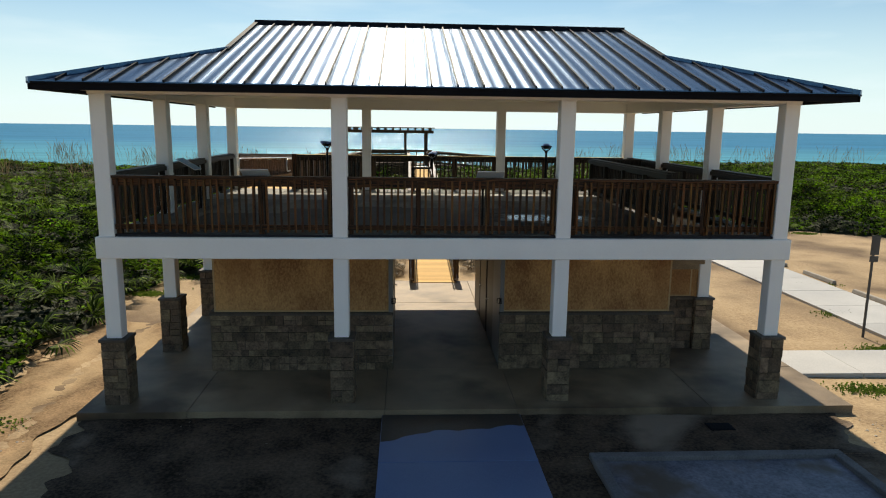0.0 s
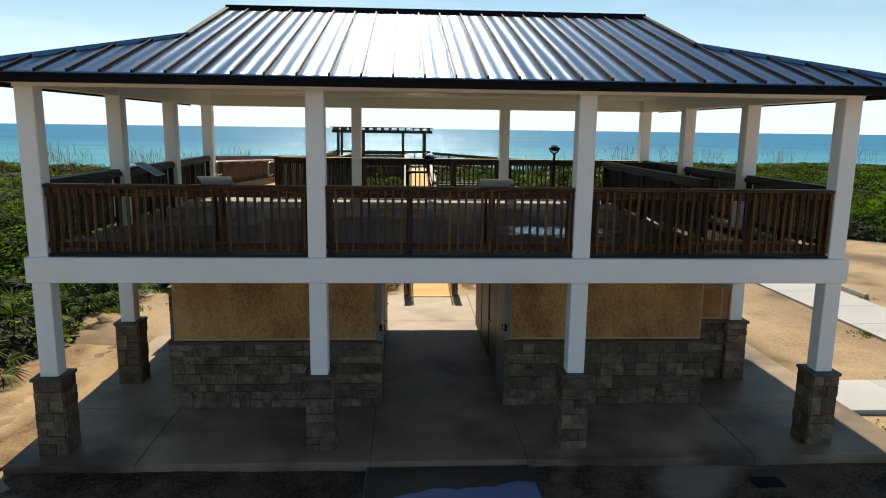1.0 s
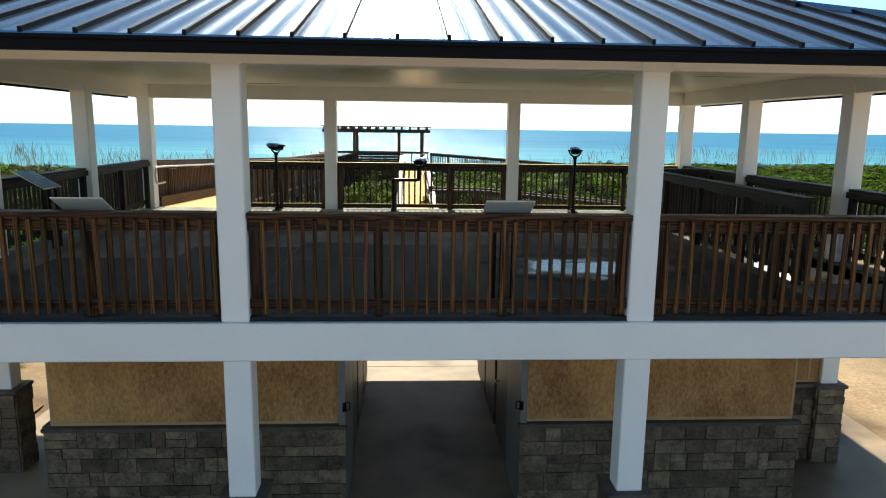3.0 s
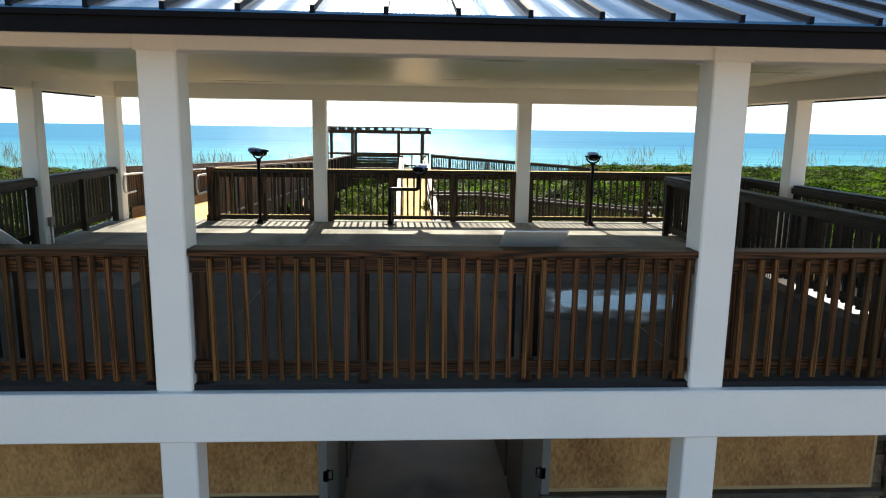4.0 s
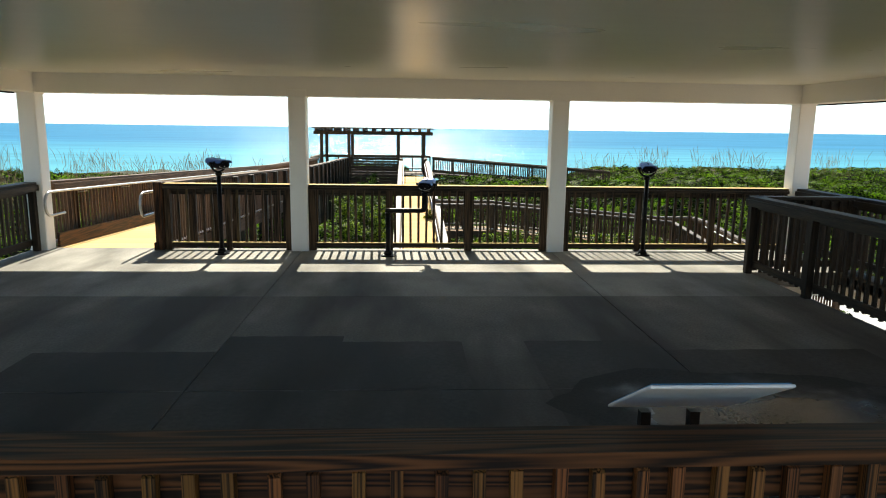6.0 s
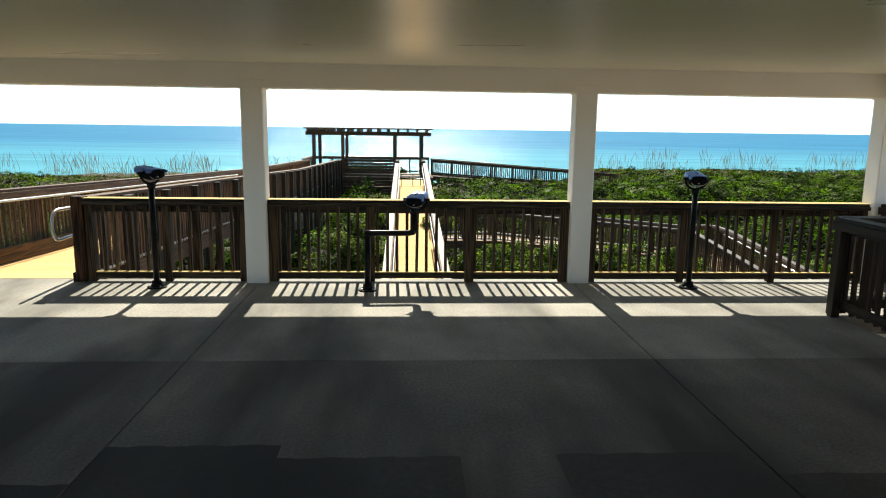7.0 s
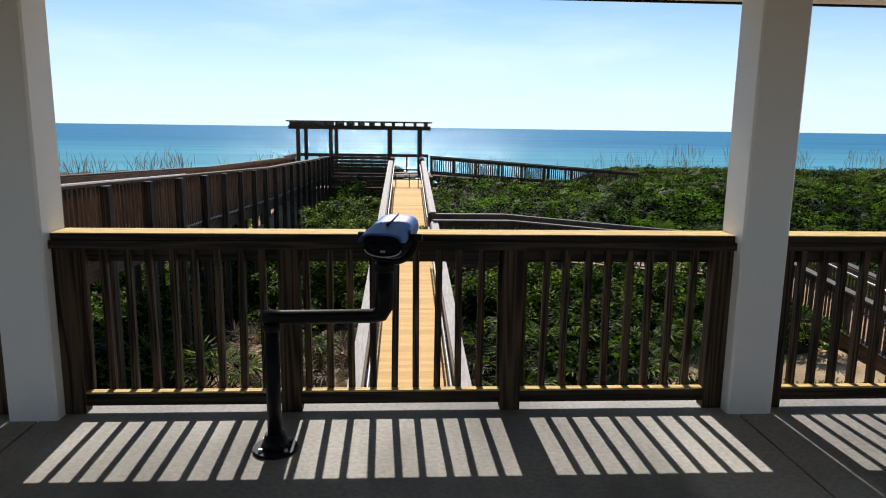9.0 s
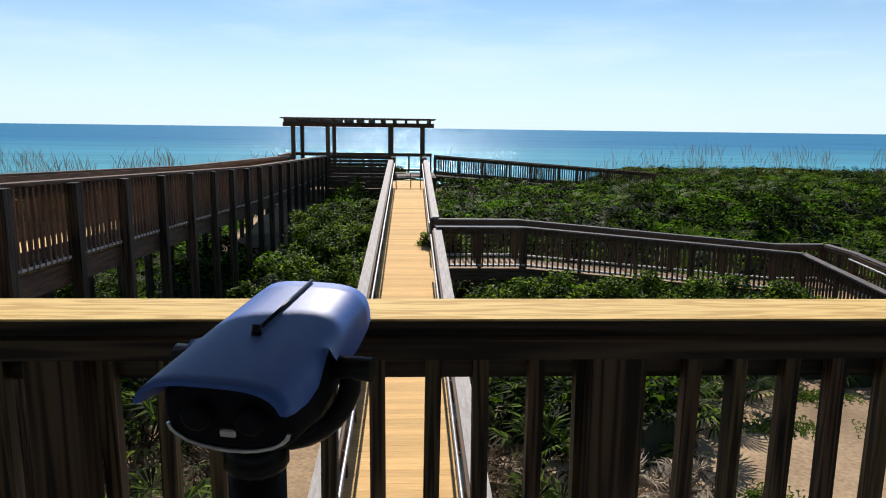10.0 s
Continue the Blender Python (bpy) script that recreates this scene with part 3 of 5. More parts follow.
def ashlar(rng, u0, u1, z0, z1, joint=0.010):
    """Random coursed stone blocks: u0, u1, z0, z1, proud."""
    z, rows = z0, []
    while z < z1 - 0.02:
        h = rng.choice((0.14, 0.19, 0.25, 0.31))
        if z1 - z - h < 0.10:
            h = z1 - z
        u = u0
        while u < u1 - 0.01:
            w = rng.choice((0.16, 0.22, 0.30, 0.38, 0.47)) * rng.uniform(0.85, 1.15)
            if u1 - u - w < 0.13:
                w = u1 - u
            if h > 0.22 and rng.random() < 0.40:
                rows.append((u, u + w, z, z + h / 2, rng.uniform(0.0, 0.022)))
                rows.append((u, u + w, z + h / 2, z + h, rng.uniform(0.0, 0.022)))
            else:
                rows.append((u, u + w, z, z + h, rng.uniform(0.0, 0.022)))
            u += w
        z += h
    j = joint / 2
    return [(a + j, b - j, c + j, d - j, e) for a, b, c, d, e in rows]


def stone_face(parent, rng, axis, face, sign, u0, u1, z0, z1):
    """Stones on a face that looks along sign on that axis (0: x, 1: y)."""
    for a, b, c, d, e in ashlar(rng, u0, u1, z0, z1):
        near, far = face + sign * (0.010 + e), face - sign * 0.03
        lo, hi = min(near, far), max(near, far)
        bm = bmesh.new()
        box(bm, *((lo, hi, a, b) if axis == 0 else (a, b, lo, hi)), c, d)
        for v in bm.verts:
            edge = v.co[axis] == near
            if edge:
                v.co.z += 0.008 if v.co.z < (c + d) / 2 else -0.008
                k = 1 - axis
                v.co[k] += 0.008 if v.co[k] < (a + b) / 2 else -0.008
        part("stone", bm, STONE, parent)


rng = random.Random(4)
for x, y in spots:
    piece("upper_column", upper, (x, y, BEAM_Z1), pav)
    piece("lower_column", lower, (x, y, 1.235), pav)
    w = 0.21
    core = part("pier", box(bmesh.new(), x - w + 0.02, x + w - 0.02, y - w + 0.02, y + w - 0.02, -0.02, 1.20), MORTAR, pav)
    faces = [(1, y - w, -1, x - w, x + w)]
    faces.append((0, x + w, 1, y - w, y + w) if x < 0 else (0, x - w, -1, y - w, y + w))
    for axis, face, sign, u0, u1 in faces:
        stone_face(core, rng, axis, face, sign, u0, u1, 0.0, 1.19)
    part("pier_cap", box(bmesh.new(), x - 0.245, x + 0.245, y - 0.245, y + 0.245, 1.19, 1.245, 0.010), CAPSTONE, pav)

OUT_X, OUT_Y0, OUT_Y1 = 6.29, -0.045, BACK + 0.045
for name, b in (("floor_beam", (-OUT_X, OUT_X, OUT_Y0, 0.29)), ("floor_beam", (-OUT_X, OUT_X, 8.98, OUT_Y1)), ("floor_beam", (-OUT_X, -5.95, 0.29, 8.98)), ("floor_beam", (5.95, OUT_X, 0.29, 8.98))):
    part(name, box(bmesh.new(), *b, BEAM_Z0, BEAM_Z1, 0.012), WHITE, pav)
TOP_Z = 5.565
for b in ((-6.235, 6.235, 0.0, 0.27), (-6.235, 6.235, 9.0, BACK), (-6.235, -5.965, 0.27, 9.0), (5.965, 6.235, 0.27, 9.0)):
    part("roof_beam", box(bmesh.new(), *b, TOP_Z, 5.90, 0.008), WHITE, pav)
for x, y in spots:
    part("collar", box(bmesh.new(), x - 0.15, x + 0.15, y - 0.15, y + 0.15, TOP_Z - 0.012, TOP_Z + 0.10, 0.006), WHITE, pav)

# deck slab in joined panels, with the stair well left open
STAIR = (4.55, 5.95, 1.55, 7.45)
floor_top = thing("floor", (0, 4.63, DECK_Z), "grey broom-finished concrete deck with saw-cut joints", "deck", kind="structure")
lines_x, lines_y = (-6.24, -2.02, 2.02, 6.24), (0.03, 3.1, 6.05, 9.26)
# rear panels get the lighter concrete that paints in the sunlit strip
for i, (x0, x1) in enumerate(zip(lines_x, lines_x[1:])):
    for y0, y1 in zip(lines_y, lines_y[1:]):
        if i < 2:
            part("deck_panel", box(bmesh.new(), x0 + 0.004, x1 - 0.004, y0 + 0.004, y1 - 0.004, 2.95, DECK_Z, 0.004), SUNDECK if y0 > 6 else DECK, floor_top)
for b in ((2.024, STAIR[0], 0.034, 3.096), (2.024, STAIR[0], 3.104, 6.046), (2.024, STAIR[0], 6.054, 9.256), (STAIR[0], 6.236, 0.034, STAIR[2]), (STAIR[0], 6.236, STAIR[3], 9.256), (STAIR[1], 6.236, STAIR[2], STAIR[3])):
    part("deck_panel", box(bmesh.new(), *b, 2.95, DECK_Z), SUNDECK if b[2] > 6 else DECK, floor_top)
# near-black strip along the front deck edge between the columns
EDGE = shader("dark_edge", (0.010, 0.011, 0.015), (0.022, 0.023, 0.028), 3, 40, 0.6, bump=0.1, spec=0.15)
for x0, x1 in zip(COL_X, COL_X[1:]):
    part("edge_strip", box(bmesh.new(), x0 + 0.138, x1 - 0.138, 0.026, 0.20, DECK_Z - 0.036, DECK_Z + 0.007), EDGE, floor_top, "dark strip along the deck edge")
part("joint_filler", box(bmesh.new(), -6.2, STAIR[0], 0.05, 9.2, 2.93, DECK_Z - 0.010), MORTAR, floor_top)
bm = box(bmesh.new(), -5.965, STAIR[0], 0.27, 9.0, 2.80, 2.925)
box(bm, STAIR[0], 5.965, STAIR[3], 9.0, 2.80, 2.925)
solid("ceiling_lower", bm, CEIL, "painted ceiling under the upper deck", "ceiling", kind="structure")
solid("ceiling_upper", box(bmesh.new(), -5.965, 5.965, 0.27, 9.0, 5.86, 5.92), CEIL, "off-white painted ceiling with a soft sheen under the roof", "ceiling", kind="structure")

# stairs
stairs = thing("staircase", (5.25, 4.5, 0), "concrete stairs going down through the deck behind a guard rail", "stairs")
for k in range(17):
    y0 = STAIR[2] + 0.28 * k
    z = DECK_Z - 0.178 * (k + 1)
    part("step", box(bmesh.new(), STAIR[0] + 0.02, STAIR[1] - 0.02, y0, y0 + 0.30, z - 0.16, z, 0.008), SLAB, stairs)

# ---- roof ----
EX, EY0, EY1, EZ = 6.83, -0.68, 10.03, 5.73
KX, SLOPE = 4.32, 0.314
RIDGE_Y = (EY0 + EY1) / 2
HIP = EX - KX
roof = thing("roof", (0, RIDGE_Y, EZ), "dark standing-seam metal roof with hips and small end gables", "roof", kind="structure")


def roof_z(run):
    return EZ + SLOPE * run


def strip(corners, name, material, thick=0.02):
    bm = bmesh.new()
    up = [bm.verts.new(c) for c in corners]
    low = [bm.verts.new((c[0], c[1], c[2] - thick)) for c in corners]
    bm.faces.new(up)
    bm.faces.new(low[::-1])
    n = len(up)
    for k in range(n):
        bm.faces.new((up[k], low[k], low[(k + 1) % n], up[(k + 1) % n]))
    bmesh.ops.recalc_face_normals(bm, faces=bm.faces)
    return part(name, bm, material, roof)


def front_run(x):
    return RIDGE_Y - EY0 if abs(x) <= KX + 1e-6 else EX - abs(x)


def side_run(y):
    return min(HIP, y - EY0, EY1 - y)


def seam(a, b):
    bm = bmesh.new()
    bar(bm, (a[0], a[1], a[2] + 0.035), (b[0], b[1], b[2] + 0.038), 0.030, 0.045)
    part("seam", bm, SEAM, roof)


xs_r = sorted(set([-EX, EX, -KX, KX] + [round(-KX + 2 * KX * k / 20, 4) for k in range(21)] + [round(s * (KX + HIP * k / 6), 4) for k in range(7) for s in (-1, 1)]))
for front in (True, False):
    def fy(run):
        return EY0 + run if front else EY1 - run
    for x0, x1 in zip(xs_r, xs_r[1:]):
        if abs(x1 - x0) < 1e-3:
            continue
        inner = abs(x0 + x1) / 2 < KX
        r0, r1 = (RIDGE_Y - EY0,) * 2 if inner else (EX - abs(x0), EX - abs(x1))
        pts = [(x0, fy(0), EZ), (x1, fy(0), EZ), (x1, fy(r1), roof_z(r1)), (x0, fy(r0), roof_z(r0))]
        if not inner:
            pts = [p for k, p in enumerate(pts) if not (k == 2 and r1 < 1e-3) and not (k == 3 and r0 < 1e-3)]
        strip(pts, "roof_panel", ROOF)
        if abs(x0) < EX - 0.01:
            r = front_run(x0)
            seam((x0, fy(-0.01), EZ), (x0, fy(r), roof_z(r)))
ys_r = sorted(set([EY0 + HIP * k / 6 for k in range(7)] + [EY0 + HIP + (EY1 - EY0 - 2 * HIP) * k / 13 for k in range(14)] + [EY1 - HIP * k / 6 for k in range(7)]))
for s in (-1, 1):
    for y0, y1 in zip(ys_r, ys_r[1:]):
        if y1 - y0 < 1e-3:
            continue
        r0, r1 = side_run(y0), side_run(y1)
        pts = [(s * EX, y0, EZ), (s * EX, y1, EZ), (s * (EX - r1), y1, roof_z(r1)), (s * (EX - r0), y0, roof_z(r0))]
        pts = [p for k, p in enumerate(pts) if not (k == 2 and r1 < 1e-3) and not (k == 3 and r0 < 1e-3)]
        strip(pts, "roof_panel", ROOF_SIDE)
        if r0 > 0.01:
            seam((s * (EX + 0.01), y0, EZ), (s * (EX - r0), y0, roof_z(r0)))
    # gable end, hip caps and the sloping gable trim
    bm = bmesh.new()
    g = [bm.verts.new(c) for c in ((s * (KX - 0.06), EY0 + HIP, roof_z(HIP) - 0.02), (s * (KX - 0.06), EY1 - HIP, roof_z(HIP) - 0.02), (s * (KX - 0.06), RIDGE_Y, roof_z(RIDGE_Y - EY0) - 0.03))]
    bm.faces.new(g)
    part("gable_wall", bm, BLACK, roof)
    for y0, d in ((EY0, 1), (EY1, -1)):
        bm = bar(bmesh.new(), (s * (EX + 0.02), y0 - 0.02 * d, EZ + 0.05), (s * KX, y0 + d * HIP, roof_z(HIP) + 0.05), 0.12, 0.10)
        part("hip_cap", bm, ROOF, roof)
        bm = bar(bmesh.new(), (s * KX, y0 + d * (HIP - 0.1), roof_z(HIP - 0.1) + 0.05), (s * KX, RIDGE_Y, roof_z(RIDGE_Y - EY0) + 0.05), 0.10, 0.12)
        part("gable_trim", bm, SEAM, roof)
part("ridge_cap", bar(bmesh.new(), (-KX - 0.04, RIDGE_Y, roof_z(RIDGE_Y - EY0) + 0.06), (KX + 0.04, RIDGE_Y, roof_z(RIDGE_Y - EY0) + 0.06), 0.22, 0.11), SEAM, roof)
for b in ((-EX, EX, EY0 - 0.02, EY0 + 0.02), (-EX, EX, EY1 - 0.02, EY1 + 0.02), (-EX - 0.02, -EX + 0.02, EY0 - 0.02, EY1 + 0.02), (EX - 0.02, EX + 0.02, EY0 - 0.02, EY1 + 0.02)):
    part("fascia", box(bmesh.new(), *b, EZ - (0.085 if b[2] > 9 else 0.148), EZ - 0.022), BLACK, roof)
for b in ((-EX, EX, EY0 - 0.05, EY0 - 0.02), (-EX, EX, EY1 + 0.02, EY1 + 0.05), (-EX - 0.05, -EX - 0.02, EY0, EY1), (EX + 0.02, EX + 0.05, EY0, EY1)):
    part("drip_edge", box(bmesh.new(), *b, EZ - 0.055, EZ - 0.022), BLACK, roof)
for b in ((-EX + 0.02, EX - 0.02, EY0 + 0.02, -0.004), (-EX + 0.02, EX - 0.02, BACK + 0.004, EY1 - 0.02), (-EX + 0.02, -6.239, -0.004, BACK + 0.004), (6.239, EX - 0.02, -0.004, BACK + 0.004)):
    part("soffit", box(bmesh.new(), *b, EZ - 0.075, EZ - 0.055), WHITE, roof)

# ---- ground floor rooms ----
def room(label, walls, stone, tag):
    ob = thing("wall_" + tag, (0, 0, 0), label, "wall", kind="structure")
    for b in walls:
        part("wall_panel", box(bmesh.new(), *b, 0.0, 2.80), STUCCO, ob)
    for axis, face, sign, u0, u1 in stone:
        lo, hi = (face, face + 0.05) if sign > 0 else (face - 0.05, face)
        back = part("stone_backing", box(bmesh.new(), *((lo, hi, u0, u1) if axis == 0 else (u0, u1, lo, hi)), 0, 1.20), MORTAR, ob)
        stone_face(back, rng, axis, face + sign * 0.05, sign, u0, u1, 0.0, 1.195)
        lo, hi = (face, face + 0.105) if sign > 0 else (face - 0.105, face)
        if axis == 1:
            for x0, x1, z0, z1 in ((u0 + 0.072, u1 - 0.072, 1.25, 1.285), (u0 + 0.072, u0 + 0.105, 1.285, 2.71), (u1 - 0.105, u1 - 0.072, 1.285, 2.71)):
                part("edge_bead", box(bmesh.new(), x0, x1, face - 0.006, face + 0.01, z0, z1), BEAD, ob)
        part("stone_sill", box(bmesh.new(), *((lo, hi, u0 - 0.01, u1 + 0.01) if axis == 0 else (u0 - 0.01, u1 + 0.01, lo, hi)), 1.195, 1.25, 0.008), CAPSTONE, ob)
    return ob


room("tan stucco rooms with a grey stone base, west of the passage", ((-4.80, -1.18, 1.75, 1.95), (-4.80, -4.60, 1.95, 7.05), (-1.38, -1.18, 1.95, 7.05), (-4.80, -1.18, 7.05, 7.25)), ((1, 1.75, -1, -4.87, -1.11), (0, -4.80, -1, 1.75, 7.25)), "west")
room("tan stucco rooms with a grey stone base, east of the passage", ((1.20, 4.80, 1.75, 1.95), (1.20, 1.40, 1.95, 7.05), (4.60, 4.80, 1.95, 7.05), (1.20, 4.80, 7.05, 7.25)), ((1, 1.75, -1, 1.13, 4.87),), "east")
room("tan stucco stair enclosure with a grey stone base", ((4.80, 5.97, 3.06, 3.22),), ((1, 3.06, -1, 4.80, 5.89),), "stair")
part("lintel", box(bmesh.new(), 4.81, 5.97, 3.03, 3.058, 2.50, 2.712), WHITE, pav)
for s, x in ((-1, -1.18), (1, 1.20)):
    # open gate leaves and doors along the passage
    gate = thing("door", (x, 2.2, 0), "grey steel door standing open against the passage wall", "door", "passage doors")
    part("leaf", box(bmesh.new(), x - 0.05 * (s > 0) - 0.02, x + 0.05 * (s < 0) + 0.02, 1.69, 2.80, 0.06, 2.62, 0.005), GREYDOOR, gate)
    lock = part("latch", box(bmesh.new(), x - s * 0.05 - 0.03, x - s * 0.05 + 0.03, 1.69, 1.74, 1.42, 1.56, 0.008), IRON, gate)
    part("keeper", tube(bmesh.new(), [(x - s * 0.08, 1.715, 1.44), (x - s * 0.12, 1.715, 1.44), (x - s * 0.12, 1.715, 1.54), (x - s * 0.08, 1.715, 1.54)], 0.009, 6), IRON, lock)
    for y in (3.5, 5.0, 6.4):
        door = thing("door", (x, y, 0), "closed dark grey restroom door in the passage", "door", "restroom doors")
        part("leaf", box(bmesh.new(), min(x, x - s * 0.04), max(x, x - s * 0.04), y - 0.62, y + 0.62, 0.01, 2.45, 0.004), DARKDOOR, door)
        part("handle", tube(bmesh.new(), [(x - s * 0.04, y + 0.36, 1.0), (x - s * 0.10, y + 0.36, 1.0), (x - s * 0.10, y + 0.24, 1.0)], 0.011, 6), STEEL, door)
lamp = thing("wall_light", (3.1, 1.2, 2.70), "white surface light on the lower ceiling", "light")
part("housing", box(bmesh.new(), 2.92, 3.28, 1.1, 1.22, 2.70, 2.80, 0.01), WHITE, lamp)

# ---- deck railings ----
Z = DECK_Z
DARK = "dark brown stained timber railing with square balusters"
for x0, x1 in zip(COL_X, COL_X[1:]):
    railing((x0 + 0.14, 0.135, Z), (x1 - 0.14, 0.135, Z), 1, STAIN, DARK, posts=2, height=1.04, gap=0.122, first=0.16 if x0 < 0 < x1 else 0.10)
# side railings use the wood darkened for shade
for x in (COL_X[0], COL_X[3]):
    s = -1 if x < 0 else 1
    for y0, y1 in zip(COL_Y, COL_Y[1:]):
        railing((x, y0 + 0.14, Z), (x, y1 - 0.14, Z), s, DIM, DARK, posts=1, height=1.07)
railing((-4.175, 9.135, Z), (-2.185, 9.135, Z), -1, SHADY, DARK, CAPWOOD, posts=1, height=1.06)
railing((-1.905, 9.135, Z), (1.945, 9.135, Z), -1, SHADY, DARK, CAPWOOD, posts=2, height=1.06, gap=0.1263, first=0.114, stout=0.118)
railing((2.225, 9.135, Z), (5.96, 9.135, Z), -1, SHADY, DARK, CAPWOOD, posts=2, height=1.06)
railing((4.5, 1.45, Z), (4.5, 7.45, Z), 1, DIM, "weathered timber guard rail beside the stair well, shade painted in", posts=3, group="stair guards")
railing((4.5, 7.5, Z), (5.96, 7.5, Z), 1, DIM, "weathered timber guard rail at the end of the stair well, shade painted in", posts=1, group="stair guards")

end_post = thing("newel_post", (-4.25, 9.135, DECK_Z), "thick stained timber end post beside the ramp opening", "post")
part("post", box(bmesh.new(), -4.32, -4.18, 9.065, 9.205, DECK_Z, DECK_Z + 1.08, 0.008), STAIN[2], end_post)
part("foot", box(bmesh.new(), -4.345, -4.321, 9.05, 9.22, DECK_Z, DECK_Z + 0.12, 0.004), STAIN[2], end_post)

# ---- boardwalks ----
PLANK = {}


def plank_mesh(along_x, length, wood):
    key = (along_x, round(length, 2), wood[0].name)
    if key not in PLANK:
        PLANK[key] = cube_mesh("plank", wood[0 if along_x else 1], length if along_x else 0.1386, 0.1386 if along_x else length, 0.038)
    return PLANK[key]


def boardwalk(p, q, width, label, wood=FRESH, posts=True, beams=OLD):
    """Planks laid across a straight run from p to q (the middle of the walk, at its surface), on joists and posts."""
    p, q = Vector(p), Vector(q)
    run = q - p
    flat = Vector((run.x, run.y, 0))
    way = flat.normalized()
    across_x = abs(way.y) > abs(way.x)
    top = thing("boardwalk", p, label, "boardwalk", kind="structure")
    count = max(1, int(flat.length / 0.14))
    data = plank_mesh(across_x, width, wood)
    for k in range(count):
        c = p + run * ((k + 0.5) / count)
        board = piece("plank", data, (c.x, c.y, c.z - 0.038), top)
        board.rotation_euler = (math.atan(run.z / run.y), 0, 0) if across_x else (0, -math.atan(run.z / run.x), 0)
    side = Vector((way.y, -way.x, 0)) * (width / 2 - 0.05)
    rim = Vector((way.y, -way.x, 0)) * (width / 2 + 0.022)
    a = 1 if across_x else 0
    for s in (-1, 1):
        off = rim * s + Vector((0, 0, -0.004))
        part("rim_joist", bar(bmesh.new(), p + off, q + off, 0.042, 0.285), beams[a], top)
    if posts:
        n = max(2, round(flat.length / 2.2))
        for k in range(n + 1):
            c = p + run * (k / n)
            for s in (-1, 1):
                e = c + side * s * 1.0
                g = float(land(e.x, e.y)) - 0.3
                if c.z - g > 0.35:
                    part("support_post", box(bmesh.new(), e.x - 0.065, e.x + 0.065, e.y - 0.065, e.y + 0.065, g, c.z - 0.05), beams[2], top)
    return top


def handrail(points, reach=0.16, out=1, label="round galvanised steel handrail along the ramp", group="handrails"):
    """A pipe on brackets; the brackets reach sideways to the timber railing."""
    ob = thing("handrail", points[0], label, "handrail", group)
    part("rail", tube(bmesh.new(), points, 0.021, 8), STEEL, ob)
    a, b = Vector(points[-2]), Vector(points[-1])
    way = (b - a)
    side = Vector((way.y, -way.x, 0)).normalized() * out * reach
    n = max(1, round(way.length / 1.8))
    for k in range(n):
        c = a + way * ((k + 0.5) / n)
        part("bracket", tube(bmesh.new(), [c, c + Vector((0, 0, -0.05)), c + side + Vector((0, 0, -0.07))], 0.008, 6), STEEL, ob)
    return ob


# long elevated walk from the deck to the shade structure
LW = [(9.32, DECK_Z - 0.01), (27.0, 2.42), (43.0, 2.05)]
for (y0, z0), (y1, z1) in zip(LW, LW[1:]):
    boardwalk((-5.15, y0, z0), (-5.15, y1, z1), 1.75, "long elevated timber boardwalk crossing the dune scrub", posts=False, beams=BEAMWOOD)
    for x, out in ((-4.28, 1), (-6.02, -1)):
        railing((x, y0, z0), (x, y1, z1), out, BEAMWOOD, "weathered brown timber boardwalk railing", posts=0, height=1.07, group="boardwalk railings", ends=(False, False), flat=True)
        kick = thing("kick_board", (x, y0, z0), "timber kick board along the boardwalk edge", "board", "kick boards")
        part("board", bar(bmesh.new(), (x - 0.075 * out, y0, z0 + 0.24), (x - 0.075 * out, y1, z1 + 0.24), 0.038, 0.23), STAIN[1] if x < -5 else OLD[1], kick)
        tall = thing("post_row", (x, y0, 0), "row of tall timber posts carrying the boardwalk railing", "posts", "boardwalk posts")
        for y in [10.3 + 1.55 * k for k in range(22) if y0 <= 10.3 + 1.55 * k < y1]:
            z = z0 + (z1 - z0) * (y - y0) / (y1 - y0)
            ex = x + 0.17 * out
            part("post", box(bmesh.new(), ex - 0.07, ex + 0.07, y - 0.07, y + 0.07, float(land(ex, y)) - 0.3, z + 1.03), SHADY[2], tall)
for x, o in ((-4.44, 1), (-5.86, -1)):
    y1 = 24.0
    zz = DECK_Z - (DECK_Z - 2.42) * (y1 - 9.3) / 17.7
    loop = [(x, 9.42, 3.69), (x, 8.98, 3.69)] + [(x, 8.98 - 0.15 * math.sin(math.pi * k / 8), 3.875 - 0.185 * math.cos(math.pi * k / 8)) for k in range(1, 8)] + [(x, 8.98, 4.06), (x, 9.32, 4.05)]
    handrail(loop + [(x, y1, zz + 0.91)], out=o)

# straight ramp from the ground behind the passage up to the shade structure
CW = [(9.9, 0.02), (36.5, 2.23), (40.5, 2.10)]
CX = 0.10
for (y0, z0), (y1, z1) in zip(CW, CW[1:]):
    boardwalk((CX, y0, z0), (CX, y1, z1), 1.42, "straight timber ramp with fresh tan planks")


def cw_z(y):
    return 0.02 + (y - 9.9) / 26.6 * 2.21


